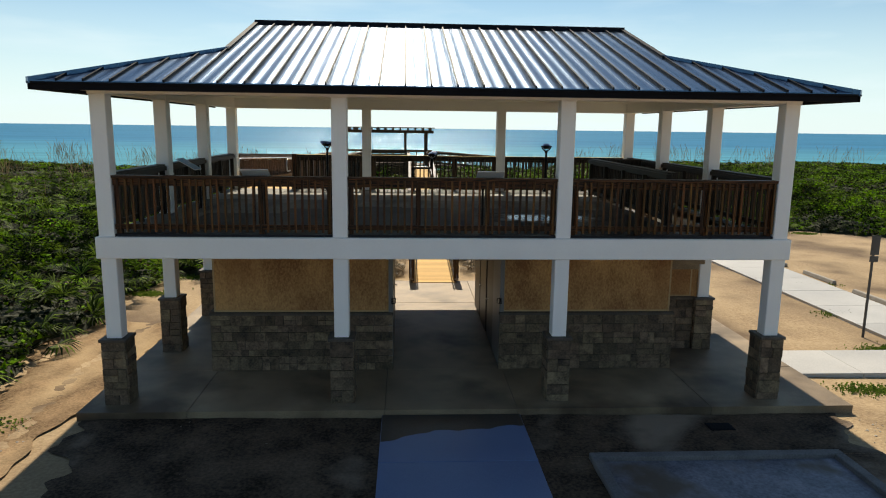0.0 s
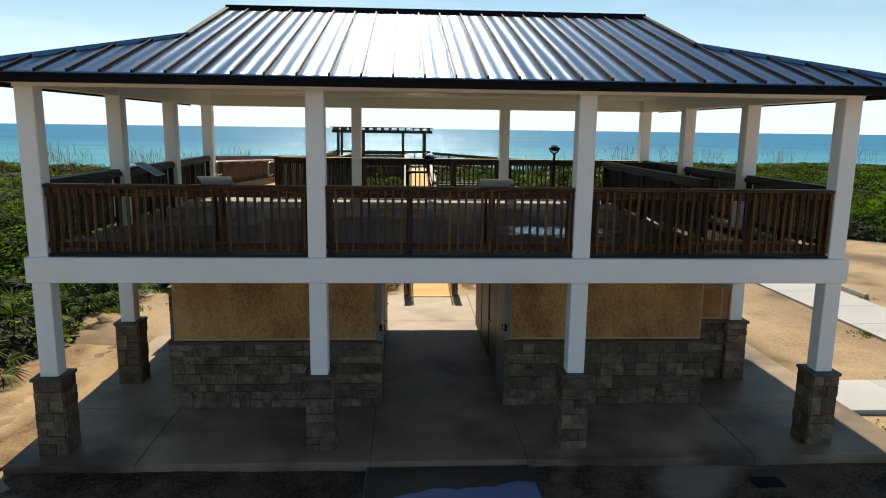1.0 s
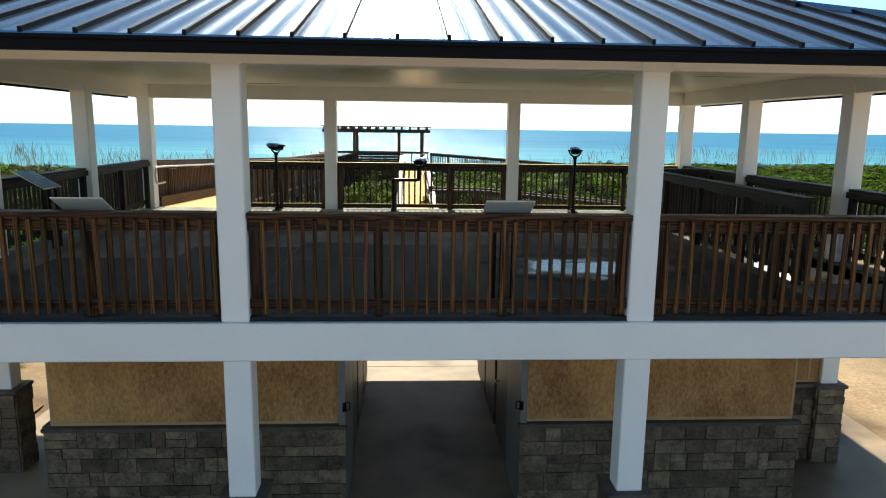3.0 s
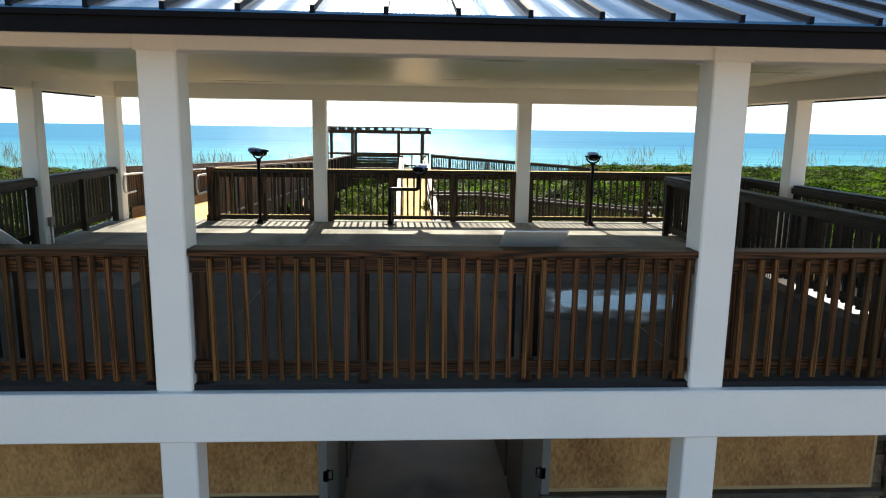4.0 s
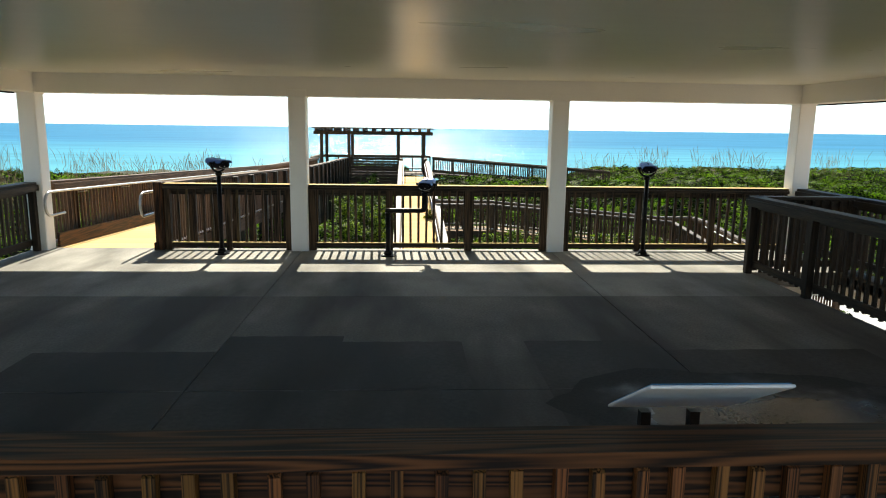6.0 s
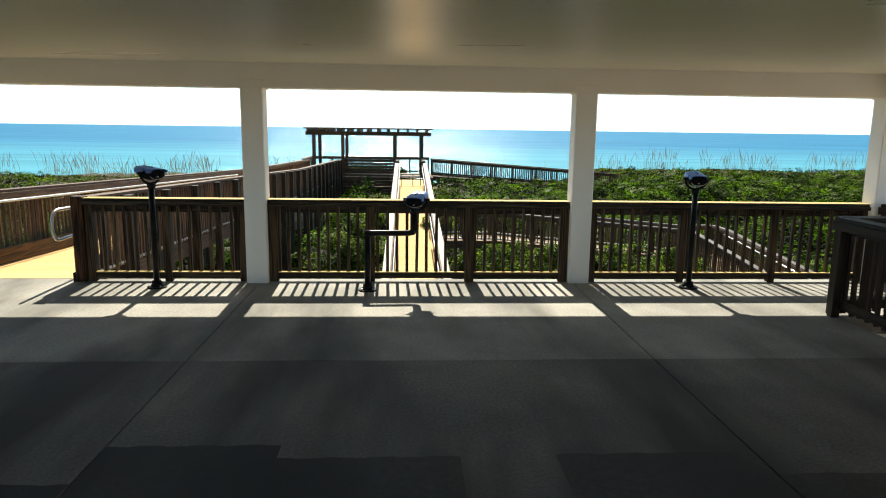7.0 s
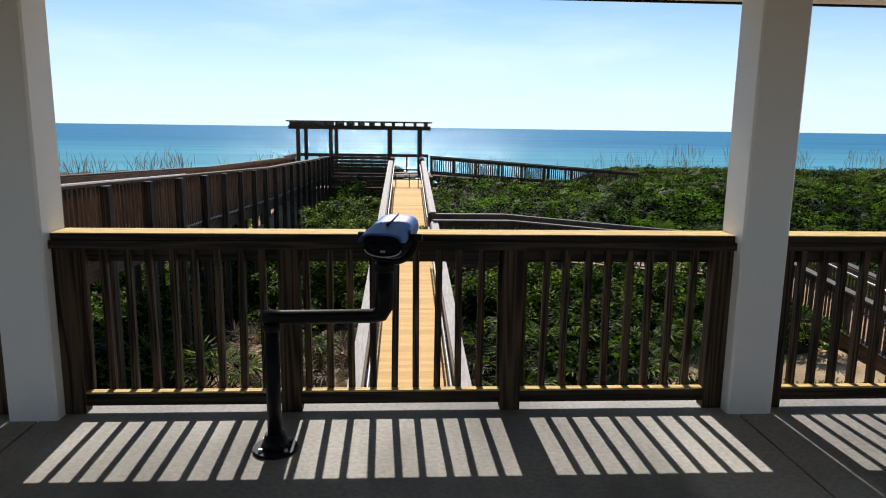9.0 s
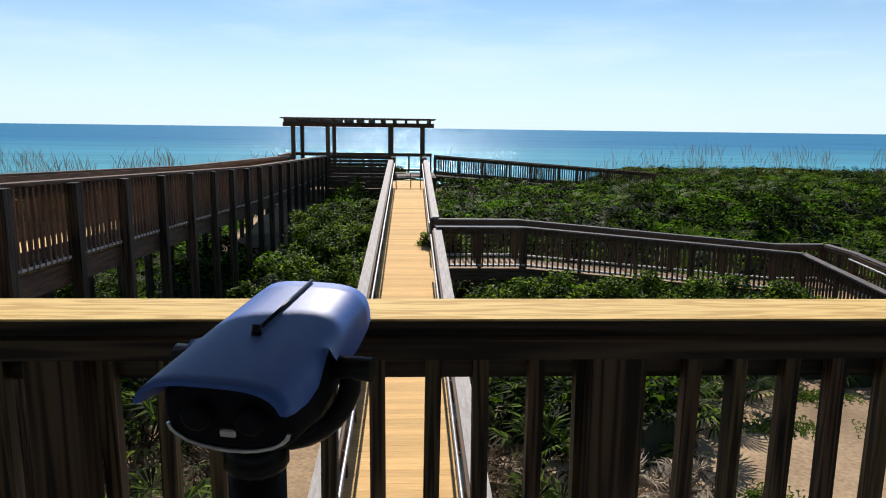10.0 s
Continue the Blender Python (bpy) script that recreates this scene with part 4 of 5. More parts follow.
for x, out, cuts in ((CX - 0.70, -1, ((9.95, 36.5),)), (CX + 0.70, 1, ((9.95, 23.95), (25.25, 36.5)))):
    for y0, y1 in cuts:
        railing((x, y0, cw_z(y0)), (x, y1, cw_z(y1)), out, OLD, "timber ramp railing with a weathered grey cap board", GREYWOOD, height=1.03, group="ramp railings", flat=True)
    xi = x - out * 0.12
    for y0, y1 in cuts:
        handrail([(xi, y0 - 0.1, cw_z(y0) + 0.45), (xi, y0 - 0.2, cw_z(y0) + 0.55), (xi, y0 - 0.1, cw_z(y0) + 0.87), (xi, y0 + 0.1, cw_z(y0) + 0.87), (xi, y1, cw_z(y1) + 0.87)], out=out)
barrier = thing("barrier", (CX, 35.8, cw_z(35.8)), "low dark rail barrier across the top of the ramp", "barrier")
for z in (0.30, 0.55):
    part("bar", tube(bmesh.new(), [(CX - 0.62, 35.8, cw_z(35.8) + z), (CX + 0.62, 35.8, cw_z(35.8) + z)], 0.022, 6), IRON, barrier)
for x in (-0.5, 0.1, 0.5):
    part("upright", tube(bmesh.new(), [(CX + x, 35.8, cw_z(35.8)), (CX + x, 35.8, cw_z(35.8) + 0.58)], 0.02, 6), IRON, barrier)

# side ramp that leaves the straight one and doubles back to the ground
RAMP = [((0.8, 24.6, 1.24), (2.95, 24.6, 1.24)), ((2.95, 24.6, 1.24), (10.0, 24.6, 0.62)), ((10.0, 24.6, 0.62), (11.35, 24.6, 0.62)), ((10.68, 23.95, 0.62), (10.68, 15.5, -0.08))]
for k, (p, q) in enumerate(RAMP):
    boardwalk(p, q, 1.35, "timber access ramp through the scrub", WORN)
    d = (Vector(q) - Vector(p)).normalized()
    side = Vector((d.y, -d.x, 0)).normalized() * 0.65
    for s in (1, -1):
        if k == 2 and s == 1:
            continue
        a, b = Vector(p) + side * s, Vector(q) + side * s
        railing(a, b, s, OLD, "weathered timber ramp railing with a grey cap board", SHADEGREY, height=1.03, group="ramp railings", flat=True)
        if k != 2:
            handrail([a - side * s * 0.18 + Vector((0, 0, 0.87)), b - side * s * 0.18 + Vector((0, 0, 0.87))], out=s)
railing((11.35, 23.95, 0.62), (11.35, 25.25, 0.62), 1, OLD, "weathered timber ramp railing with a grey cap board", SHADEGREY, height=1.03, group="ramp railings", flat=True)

# platform with the shade structure
PZ = 2.05
boardwalk((-2.5, 43.0, PZ), (-2.5, 47.0, PZ), 8.0, "timber lookout platform above the dune", OLD)
pergola = thing("pergola", (-2.5, 45, PZ), "dark timber pergola on the lookout platform", "pergola")
PX = (-5.86, -4.08, -0.87, 0.83)
for x in PX:
    for y in (43.6, 46.6):
        part("post", box(bmesh.new(), x - 0.10, x + 0.10, y - 0.10, y + 0.10, PZ, 4.62, 0.01), OLD[2], pergola)
for y in (43.45, 43.75, 46.45, 46.75):
    part("beam", box(bmesh.new(), -6.35, 1.40, y - 0.04, y + 0.04, 4.58, 4.80, 0.01), OLD[0], pergola)
for k in range(13):
    x = -6.15 + 0.61 * k
    part("rafter", box(bmesh.new(), x - 0.06, x + 0.06, 42.9, 47.3, 4.80, 4.97, 0.01), OLD[1], pergola)
for k in range(7):
    y = 43.1 + 0.66 * k
    part("slat", box(bmesh.new(), -6.42, 1.47, y - 0.05, y + 0.05, 4.97, 5.04), OLD[0], pergola)
LOOK = "dark weathered timber platform railing"
railing((-6.4, 46.95, PZ), (1.4, 46.95, PZ), -1, OLD, LOOK, group="platform railings", slats=False)
railing((-6.45, 43.05, PZ), (-6.45, 46.9, PZ), -1, OLD, LOOK, group="platform railings")
skirt = thing("platform_skirt", (-2.5, 43.0, 1.0), "dark horizontal boards closing the platform edge", "boards")
for k in range(6):
    part("board", bar(bmesh.new(), (-4.15, 42.98, PZ - 0.02 - 0.19 * k), (-0.72, 42.98, PZ - 0.02 - 0.19 * k), 0.03, 0.175), OLD[0], skirt)
bench = thing("bench", (-2.4, 43.3, PZ), "dark timber bench rail along the platform edge", "bench")
for z in (0.02, 0.20, 0.38, 0.56, 0.74, 0.92):
    part("back_board", bar(bmesh.new(), (-4.0, 43.15, PZ + z + 0.15), (-0.75, 43.15, PZ + z + 0.15), 0.04, 0.155), OLD[0], bench)
part("top_board", bar(bmesh.new(), (-4.0, 43.15, PZ + 1.12), (-0.75, 43.15, PZ + 1.12), 0.16, 0.04), OLD[0], bench)
for x in (-3.95, -2.9, -1.85, -0.8):
    part("leg", box(bmesh.new(), x - 0.05, x + 0.05, 43.18, 43.28, PZ, PZ + 1.08), OLD[2], bench)
boardwalk((1.5, 45.6, 2.02), (14.0, 46.4, 1.12), 1.4, "timber walk towards the beach", OLD)
for dy, s in ((-0.7, 1), (0.7, -1)):
    railing((1.5, 45.6 + dy, 2.0), (14.0, 46.4 + dy, 1.12), s, OLD, "timber railing of the walk towards the beach", group="beach walk railings")
railing((0.84, 40.4, 2.10), (0.84, 44.9, 2.05), 1, OLD, LOOK, group="platform railings")
railing((-0.62, 40.4, 2.10), (-0.62, 43.0, 2.05), -1, OLD, LOOK, group="platform railings")

# ---- deck furniture ----
def shell(rows, sides=20):
    """A closed body lofted through rounded-box rings: rows of (y, half width, low z, high z, power)."""
    bm = bmesh.new()
    rings = []
    for y, w, z0, z1, n in rows:
        ring = []
        for k in range(sides):
            t = math.tau * k / sides
            c, s = math.cos(t), math.sin(t)
            x = w * math.copysign(abs(c) ** (2 / n), c)
            z = (z0 + z1) / 2 + (z1 - z0) / 2 * math.copysign(abs(s) ** (2 / n), s)
            ring.append(bm.verts.new((x, y, z)))
        rings.append(ring)
    for a, b in zip(rings, rings[1:]):
        for k in range(sides):
            bm.faces.new((a[k], a[(k + 1) % sides], b[(k + 1) % sides], b[k])).smooth = True
    bm.faces.new(rings[0][::-1])
    bm.faces.new(rings[-1])
    bmesh.ops.recalc_face_normals(bm, faces=bm.faces)
    return bm


def viewer(x, y, head, turn, tilt, arm=None):
    """A binocular viewer; head: the middle of its pivot; arm: height of the side arm of the low model."""
    v = thing("binocular_viewer", (x, y, DECK_Z), "black pedestal binocular viewer with a blue hooded head" if arm is None else "low black viewer on a side arm with a blue hooded head", "viewer", "deck viewers")
    hx, hy, hz = head
    bm = tube(bmesh.new(), [(x, y, DECK_Z), (x, y, DECK_Z + 0.018)], 0.115, 18)
    tube(bm, [(x, y, DECK_Z + 0.018), (x, y, DECK_Z + 0.05), (x, y, DECK_Z + 0.09)], [0.075, 0.062, 0.050], 16)
    flange = part("base_flange", bm, IRON, v)
    for k in range(4):
        a = math.pi / 4 + k * math.pi / 2
        part("bolt", tube(bmesh.new(), [(x + 0.09 * math.cos(a), y + 0.09 * math.sin(a), DECK_Z + 0.015), (x + 0.09 * math.cos(a), y + 0.09 * math.sin(a), DECK_Z + 0.035)], 0.011, 6), STEEL, flange)
    if arm is None:
        part("pole", tube(bmesh.new(), [(x, y, DECK_Z + 0.05), (x, y, hz - 0.14)], 0.034, 16), IRON, v)
    else:
        part("pole", tube(bmesh.new(), [(x, y, DECK_Z + 0.05), (x, y, arm - 0.036)], 0.037, 16), IRON, v)
        # square-cornered pipe arm: elbow over the pole, level run, mitred corner, riser
        part("arm", tube(bmesh.new(), [(x - 0.037, y, arm), (x + 0.05, y, arm), (hx - 0.06, hy, arm), (hx - 0.018, hy, arm + 0.010), (hx, hy, arm + 0.045), (hx, hy, hz - 0.15)], [0.036, 0.036, 0.036, 0.042, 0.046, 0.046], 16), IRON, v)
        part("collar", tube(bmesh.new(), [(x, y, arm - 0.07), (x, y, arm - 0.03)], 0.043, 16), IRON, v)
    bm = tube(bmesh.new(), [(hx, hy, hz - 0.17), (hx, hy, hz - 0.155), (hx, hy, hz - 0.125), (hx, hy, hz - 0.11)], [0.044, 0.052, 0.052, 0.036], 16)
    part("swivel", bm, IRON, v)
    upright = Matrix.Translation((hx + (0.03 if arm else 0.0), hy, hz)) @ pose(0, 0, 0, 0, 0, turn)
    m = upright @ pose(0, 0, 0, tilt, 0, 0) @ Matrix.Diagonal((1.08, 1, 1, 1))
    # the fork that carries the head: a wide U
    fork = [(0.128 * math.cos(a), 0, 0.118 * min(0.0, math.sin(a))) for a in (math.pi + math.pi * k / 14 for k in range(15))]
    bm = tube(bmesh.new(), [(-0.128, 0, 0.022)] + fork + [(0.128, 0, 0.022)], 0.017, 10)
    bmesh.ops.transform(bm, matrix=upright, verts=bm.verts)
    part("yoke", bm, IRON, v)
    bm = shell([(-0.150, 0.082, -0.046, 0.050, 3.0), (-0.142, 0.090, -0.054, 0.058, 3.0), (-0.05, 0.094, -0.070, 0.062, 3.2), (0.09, 0.092, -0.060, 0.060, 3.2), (0.155, 0.086, -0.042, 0.056, 3.0)], 24)
    bmesh.ops.transform(bm, matrix=m, verts=bm.verts)
    body = part("body", bm, BLACK, v)
    # hood: an arched shell over the body with a scoop cut into each side by the pivot
    bm = bmesh.new()
    rings = []
    for yy, wide, skirt in ((-0.196, 0.100, 0.040), (-0.172, 0.101, 0.032), (-0.130, 0.102, 0.024), (-0.090, 0.102, 0.026), (-0.062, 0.102, 0.046), (-0.040, 0.102, 0.062), (-0.022, 0.102, 0.040), (0.004, 0.102, 0.012), (0.04, 0.101, 0.000), (0.10, 0.100, -0.004), (0.16, 0.099, 0.004), (0.190, 0.097, 0.012)):
        ring = []
        for layer in (0.0, -0.006):
            for k in range(19):
                a = math.pi * (k / 18)
                px = (wide + layer) * math.copysign(abs(math.cos(a)) ** 0.62, math.cos(a))
                pz = max(skirt, -0.02 + (0.098 + layer) * math.sin(a) ** 0.36 if 0 < k < 18 else -0.02)
                ring.append(bm.verts.new((px, yy, pz)))
        rings.append(ring)
    for a, b in zip(rings, rings[1:]):
        for off in (0, 19):
            for k in range(18):
                bm.faces.new((a[off + k], a[off + k + 1], b[off + k + 1], b[off + k])).smooth = True
    for r in (rings[0], rings[-1]):
        for k in range(18):
            bm.faces.new((r[k], r[k + 1], r[19 + k + 1], r[19 + k]))
    bmesh.ops.recalc_face_normals(bm, faces=bm.faces)
    bmesh.ops.transform(bm, matrix=m, verts=bm.verts)
    hood = part("hood", bm, BLUE, v, "blue arched hood with scooped sides")
    bm = tube(bmesh.new(), [(0, -0.035, 0.083), (0, 0.186, 0.082)], 0.0034, 6)
    tube(bm, [(0, -0.044, 0.079), (0, -0.038, 0.092)], 0.0075, 8)
    bmesh.ops.transform(bm, matrix=m, verts=bm.verts)
    part("sight_rod", bm, IRON, hood)
    bm = tube(bmesh.new(), [(0.082 * math.cos(a), -0.152, -0.012 + 0.036 * math.sin(a)) for a in (math.pi + math.pi * k / 12 for k in range(13))], 0.0032, 6)
    bmesh.ops.transform(bm, matrix=m, verts=bm.verts)
    part("lower_lip", bm, STEEL, body, "thin bright metal rim under the eyepieces")
    bm = box(bmesh.new(), -0.011, 0.011, -0.156, -0.146, -0.026, -0.014, 0.002)
    bmesh.ops.transform(bm, matrix=m, verts=bm.verts)
    part("plate", bm, STEEL, body, "small bright metal plate")
    for s in (-1, 1):
        bm = tube(bmesh.new(), [(s * 0.036, -0.145, 0.006), (s * 0.036, -0.166, 0.006), (s * 0.036, -0.169, 0.006)], [0.019, 0.020, 0.014], 12)
        bmesh.ops.transform(bm, matrix=m, verts=bm.verts)
        part("eyepiece", bm, BLACK, body)
        bm = tube(bmesh.new(), [(s * 0.046, 0.150, 0.010), (s * 0.046, 0.164, 0.010)], 0.032, 14)
        bmesh.ops.transform(bm, matrix=m, verts=bm.verts)
        part("lens", bm, IRON, body)
        bm = tube(bmesh.new(), [(s * 0.085, 0, 0.012), (s * 0.150, 0, 0.012)], 0.019, 12)
        bmesh.ops.transform(bm, matrix=m, verts=bm.verts)
        part("pivot", bm, IRON, body)
    return v


viewer(-3.21, 8.76, (-3.21, 8.77, 4.53), 50, 4)
viewer(3.45, 8.76, (3.45, 8.77, 4.52), -10, 6)
viewer(-0.63, 8.62, (-0.066, 8.64, 4.246), -13, 7, arm=3.85)

PANEL = shader("sign_back", (0.78, 0.79, 0.80), (0.85, 0.85, 0.84), 2, 40, 0.5, bump=0.04)
PRINT = shader("sign_print", (0.020, 0.15, 0.34), (0.13, 0.38, 0.58), 5, 18, 0.35, bump=0.0)


def reader_sign(x, y, turn, label):
    """A low slanted information panel on two legs; its lower edge is towards the reader."""
    ob = thing("information_panel", (x, y, DECK_Z), label, "sign", "deck information panels")
    m = Matrix.Translation((x, y, 0)) @ pose(0, 0, 0, 0, 0, turn)

    def put(name, bm, mat_, parent):
        bmesh.ops.transform(bm, matrix=m, verts=bm.verts)
        return part(name, bm, mat_, parent)
    tilt = pose(0, 0, 4.17, -30, 0, 0)
    bm = box(bmesh.new(), -0.25, 0.25, -0.25, 0.25, -0.012, 0.0, 0.004)
    bmesh.ops.transform(bm, matrix=tilt, verts=bm.verts)
    board = put("board", bm, PANEL, ob)
    bm = box(bmesh.new(), -0.24, 0.24, -0.24, 0.24, 0.0035, 0.0055)
    bmesh.ops.transform(bm, matrix=tilt, verts=bm.verts)
    put("printed_face", bm, PRINT, board)
    for k in range(4):
        bm = box(bmesh.new(), -0.21, -0.03 + 0.03 * (k % 2), -0.16 + 0.05 * k, -0.150 + 0.05 * k, 0.0085, 0.0095)
        bmesh.ops.transform(bm, matrix=tilt, verts=bm.verts)
        put("text_bar", bm, PANEL, board)
    for s in (-0.10, 0.10):
        put("leg", box(bmesh.new(), s - 0.02, s + 0.02, 0.19, 0.23, DECK_Z, 4.02), IRON, ob)
    return ob


reader_sign(0.70, 0.46, 0, "slanted information panel with a pale grey back on the deck")
reader_sign(-3.56, 0.46, 0, "slanted information panel with a pale grey back on the deck")
reader_sign(-5.84, 3.95, -90, "slanted information panel with a blue printed face")
box_ob = thing("outlet_box", (-5.94, 6.14, 3.5), "grey weatherproof outlet box on a column", "outlet")
part("housing", box(bmesh.new(), -5.962, -5.90, 6.08, 6.20, 3.44, 3.58, 0.01), GREYDOOR, box_ob)
part("conduit", tube(bmesh.new(), [(-5.945, 6.14, DECK_Z), (-5.945, 6.14, 3.45)], 0.012, 8), GREYDOOR, box_ob)

# ---- car park things ----
for x, y in ((14.1, 11.2), (13.98, 8.15), (14.1, 14.3), (13.9, 4.9)):
    stop = thing("wheel_stop", (x, y, -0.14), "weathered concrete wheel stop on the sand", "wheel stop", "wheel stops")
    bm = box(bmesh.new(), x - 0.085, x + 0.085, y - 0.92, y + 0.92, -0.16, -0.02, 0.02)
    for v in bm.verts:
        if v.co.z > -0.08:
            v.co.x = x + (v.co.x - x) * 0.7
    part("block", bm, RUBBER, stop)
DULL = shader("dull_grey_metal", (0.055, 0.052, 0.050), (0.12, 0.115, 0.11), 4, 40, 0.6, bump=0.1, spec=0.2)
post = thing("sign_post", (11.03, 4.3, -0.16), "dull grey sign post with two narrow plates seen from behind", "sign")
part("post", box(bmesh.new(), 11.005, 11.055, 4.28, 4.32, -0.2, 2.5), DULL, post)
part("plate", box(bmesh.new(), 10.92, 11.15, 4.25, 4.262, 2.02, 2.52, 0.003), DULL, post)
part("small_plate", box(bmesh.new(), 10.92, 11.15, 4.25, 4.262, 1.84, 1.99, 0.003), DULL, post)

# broad damp patches on the deck with straight edges, darkened further to paint in roof shade
DAMP_SHADE_DECK = shader("damp_shaded_deck", (0.050, 0.048, 0.044), (0.120, 0.114, 0.103), 0.9, 22, 0.7, spec=0.12, bump=0.1, depth=0.004, patch=((0.050, 0.047, 0.042), 0.8, 0.42, 0.62, (1.1, 0.3, 1)))
damp = thing("damp_shade_patch", (0, 2.5, DECK_Z), "damp patches on the concrete deck, darkened further with painted shade", "stain", kind="structure")
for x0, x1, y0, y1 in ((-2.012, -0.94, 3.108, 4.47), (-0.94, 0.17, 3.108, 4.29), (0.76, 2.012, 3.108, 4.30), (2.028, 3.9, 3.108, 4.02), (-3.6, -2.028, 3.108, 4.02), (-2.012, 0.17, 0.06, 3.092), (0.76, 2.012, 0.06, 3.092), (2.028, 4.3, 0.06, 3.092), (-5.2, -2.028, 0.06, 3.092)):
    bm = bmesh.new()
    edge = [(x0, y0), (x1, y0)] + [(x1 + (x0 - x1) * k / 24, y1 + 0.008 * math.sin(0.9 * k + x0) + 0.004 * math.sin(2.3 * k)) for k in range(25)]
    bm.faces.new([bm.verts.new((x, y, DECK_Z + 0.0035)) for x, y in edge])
    part("patch", bm, DAMP_SHADE_DECK, damp)

# film of water on the deck that thins out towards its rim
PUDDLE = (2.25, 2.55, DECK_Z + 0.0075)
WATER = shader("wet_deck", (0.030, 0.029, 0.028), (0.075, 0.072, 0.068), 0.9, 40, 0.5, bump=0.08, depth=0.004)
wn, ww = WATER.node_tree.nodes, WATER.node_tree.links.new
wet_place, wet_shift, wet_scale, wet_far = wn.new("ShaderNodeTexCoord"), wn.new("ShaderNodeVectorMath"), wn.new("ShaderNodeVectorMath"), wn.new("ShaderNodeVectorMath")
wet_shift.operation, wet_scale.operation, wet_far.operation = "SUBTRACT", "MULTIPLY", "LENGTH"
wet_shift.inputs[1].default_value = PUDDLE
wet_scale.inputs[1].default_value = (1 / 1.55, 1 / 1.0, 0)
ww(wet_place.outputs["Object"], wet_shift.inputs[0])
ww(wet_shift.outputs[0], wet_scale.inputs[0])
ww(wet_scale.outputs[0], wet_far.inputs[0])
ragged = wn.new("ShaderNodeTexNoise")
ragged.inputs["Scale"].default_value, ragged.inputs["Detail"].default_value = 2.4, 5
ww(wet_place.outputs["Object"], ragged.inputs["Vector"])
rim = wn.new("ShaderNodeMath")
rim.operation = "MULTIPLY_ADD"
rim.inputs[1].default_value = 1.3
ww(ragged.outputs["Fac"], rim.inputs[0])
ww(wet_far.outputs["Value"], rim.inputs[2])
for socket, low, high in (("Roughness", 0.17, 0.75), ("Specular IOR Level", 0.42, 0.08)):
    fade = wn.new("ShaderNodeMapRange")
    fade.interpolation_type = "SMOOTHSTEP"
    fade.inputs["From Min"].default_value, fade.inputs["From Max"].default_value = 1.0, 1.5
    fade.inputs["To Min"].default_value, fade.inputs["To Max"].default_value = low, high
    ww(rim.outputs[0], fade.inputs["Value"])
    ww(fade.outputs[0], wn["Principled BSDF"].inputs[socket])
bm = bmesh.new()
ring = []
for k in range(48):
    a = math.tau * k / 48
    r = 1 + 0.10 * math.sin(3 * a + 1) + 0.05 * math.sin(7 * a) + 0.03 * math.sin(13 * a + 2)
    ring.append(bm.verts.new((PUDDLE[0] + 1.55 * r * math.cos(a), PUDDLE[1] + 0.95 * r * math.sin(a), PUDDLE[2])))
bm.faces.new(ring)
solid("puddle", bm, WATER, "thin puddle of rain water on the deck", "puddle", kind="structure")

# ---- plants ----
def mesh_from(name, verts, faces_of, counts_per, material, label, category, kind="stuff"):
    """A joined mesh from arrays: verts (n, k, 3) for n copies of a form with faces given as index rows."""
    n, k = verts.shape[:2]
    f = np.asarray(faces_of)
    idx = (f[None] + (np.arange(n) * k)[:, None, None]).reshape(-1, f.shape[1])
    data = bpy.data.meshes.new(name)
    data.vertices.add(n * k)
    data.vertices.foreach_set("co", verts.reshape(-1).astype(np.float32))
    data.loops.add(idx.size)
    data.loops.foreach_set("vertex_index", idx.reshape(-1).astype(np.int32))
    data.polygons.add(len(idx))
    data.polygons.foreach_set("loop_start", (np.arange(len(idx)) * f.shape[1]).astype(np.int32))
    data.update()
    data.materials.append(material)
    return tagged(new(name, data), label, category, kind=kind)


def free_of_paths(x, y, pad=0.0):
    """True where scrub may grow."""
    ok = ~((x > -9.0 + 0.35 * np.sin(y * 1.3) - pad) & (x < 9.5 + pad) & (y < 11.5 + 0.5 * np.sin(x * 1.9) + pad))
    ok &= ~((x < -8.9) & (y < -9))
    ok &= ~((x > 8.0) & (y < 15.0 + pad)) & ~((x > 11.9 - pad) & (y < 22.0 + 0.8 * np.sin(x * 0.7) + pad))
    ok &= ~((np.abs(x - CX) < 0.95 + pad) & (y < 42))
    ok &= ~((x > -6.5 - pad) & (x < -4.0 + pad) & ((y < 14) | (y > 29)) & (y < 43))
    ok &= ~((y > 23.6 - pad) & (y < 25.6 + pad) & (x > 0) & (x < 11.6))
    ok &= ~((x > 9.7 - pad) & (x < 11.6 + pad) & (y < 25.6) & (y > 14))
    ok &= ~((x > -6.8) & (x < 1.8) & (y > 42) & (y < 47.4))
    ok &= ~((x > 1.0) & (x < 14.5) & (y > 44.6) & (y < 47.6))
    # sandy clearing behind the building
    ok &= ~((x > 0.8) & (x < 10.0) & (y < 17.4 + 2.6 * smooth(4.2, 6.2, x) + 0.7 * np.sin(x * 1.1 + 1)))
    ok &= ~((x > -4.3) & (x < -0.5) & (y < 20.3 + 0.8 * np.sin(x * 3)))
    return ok


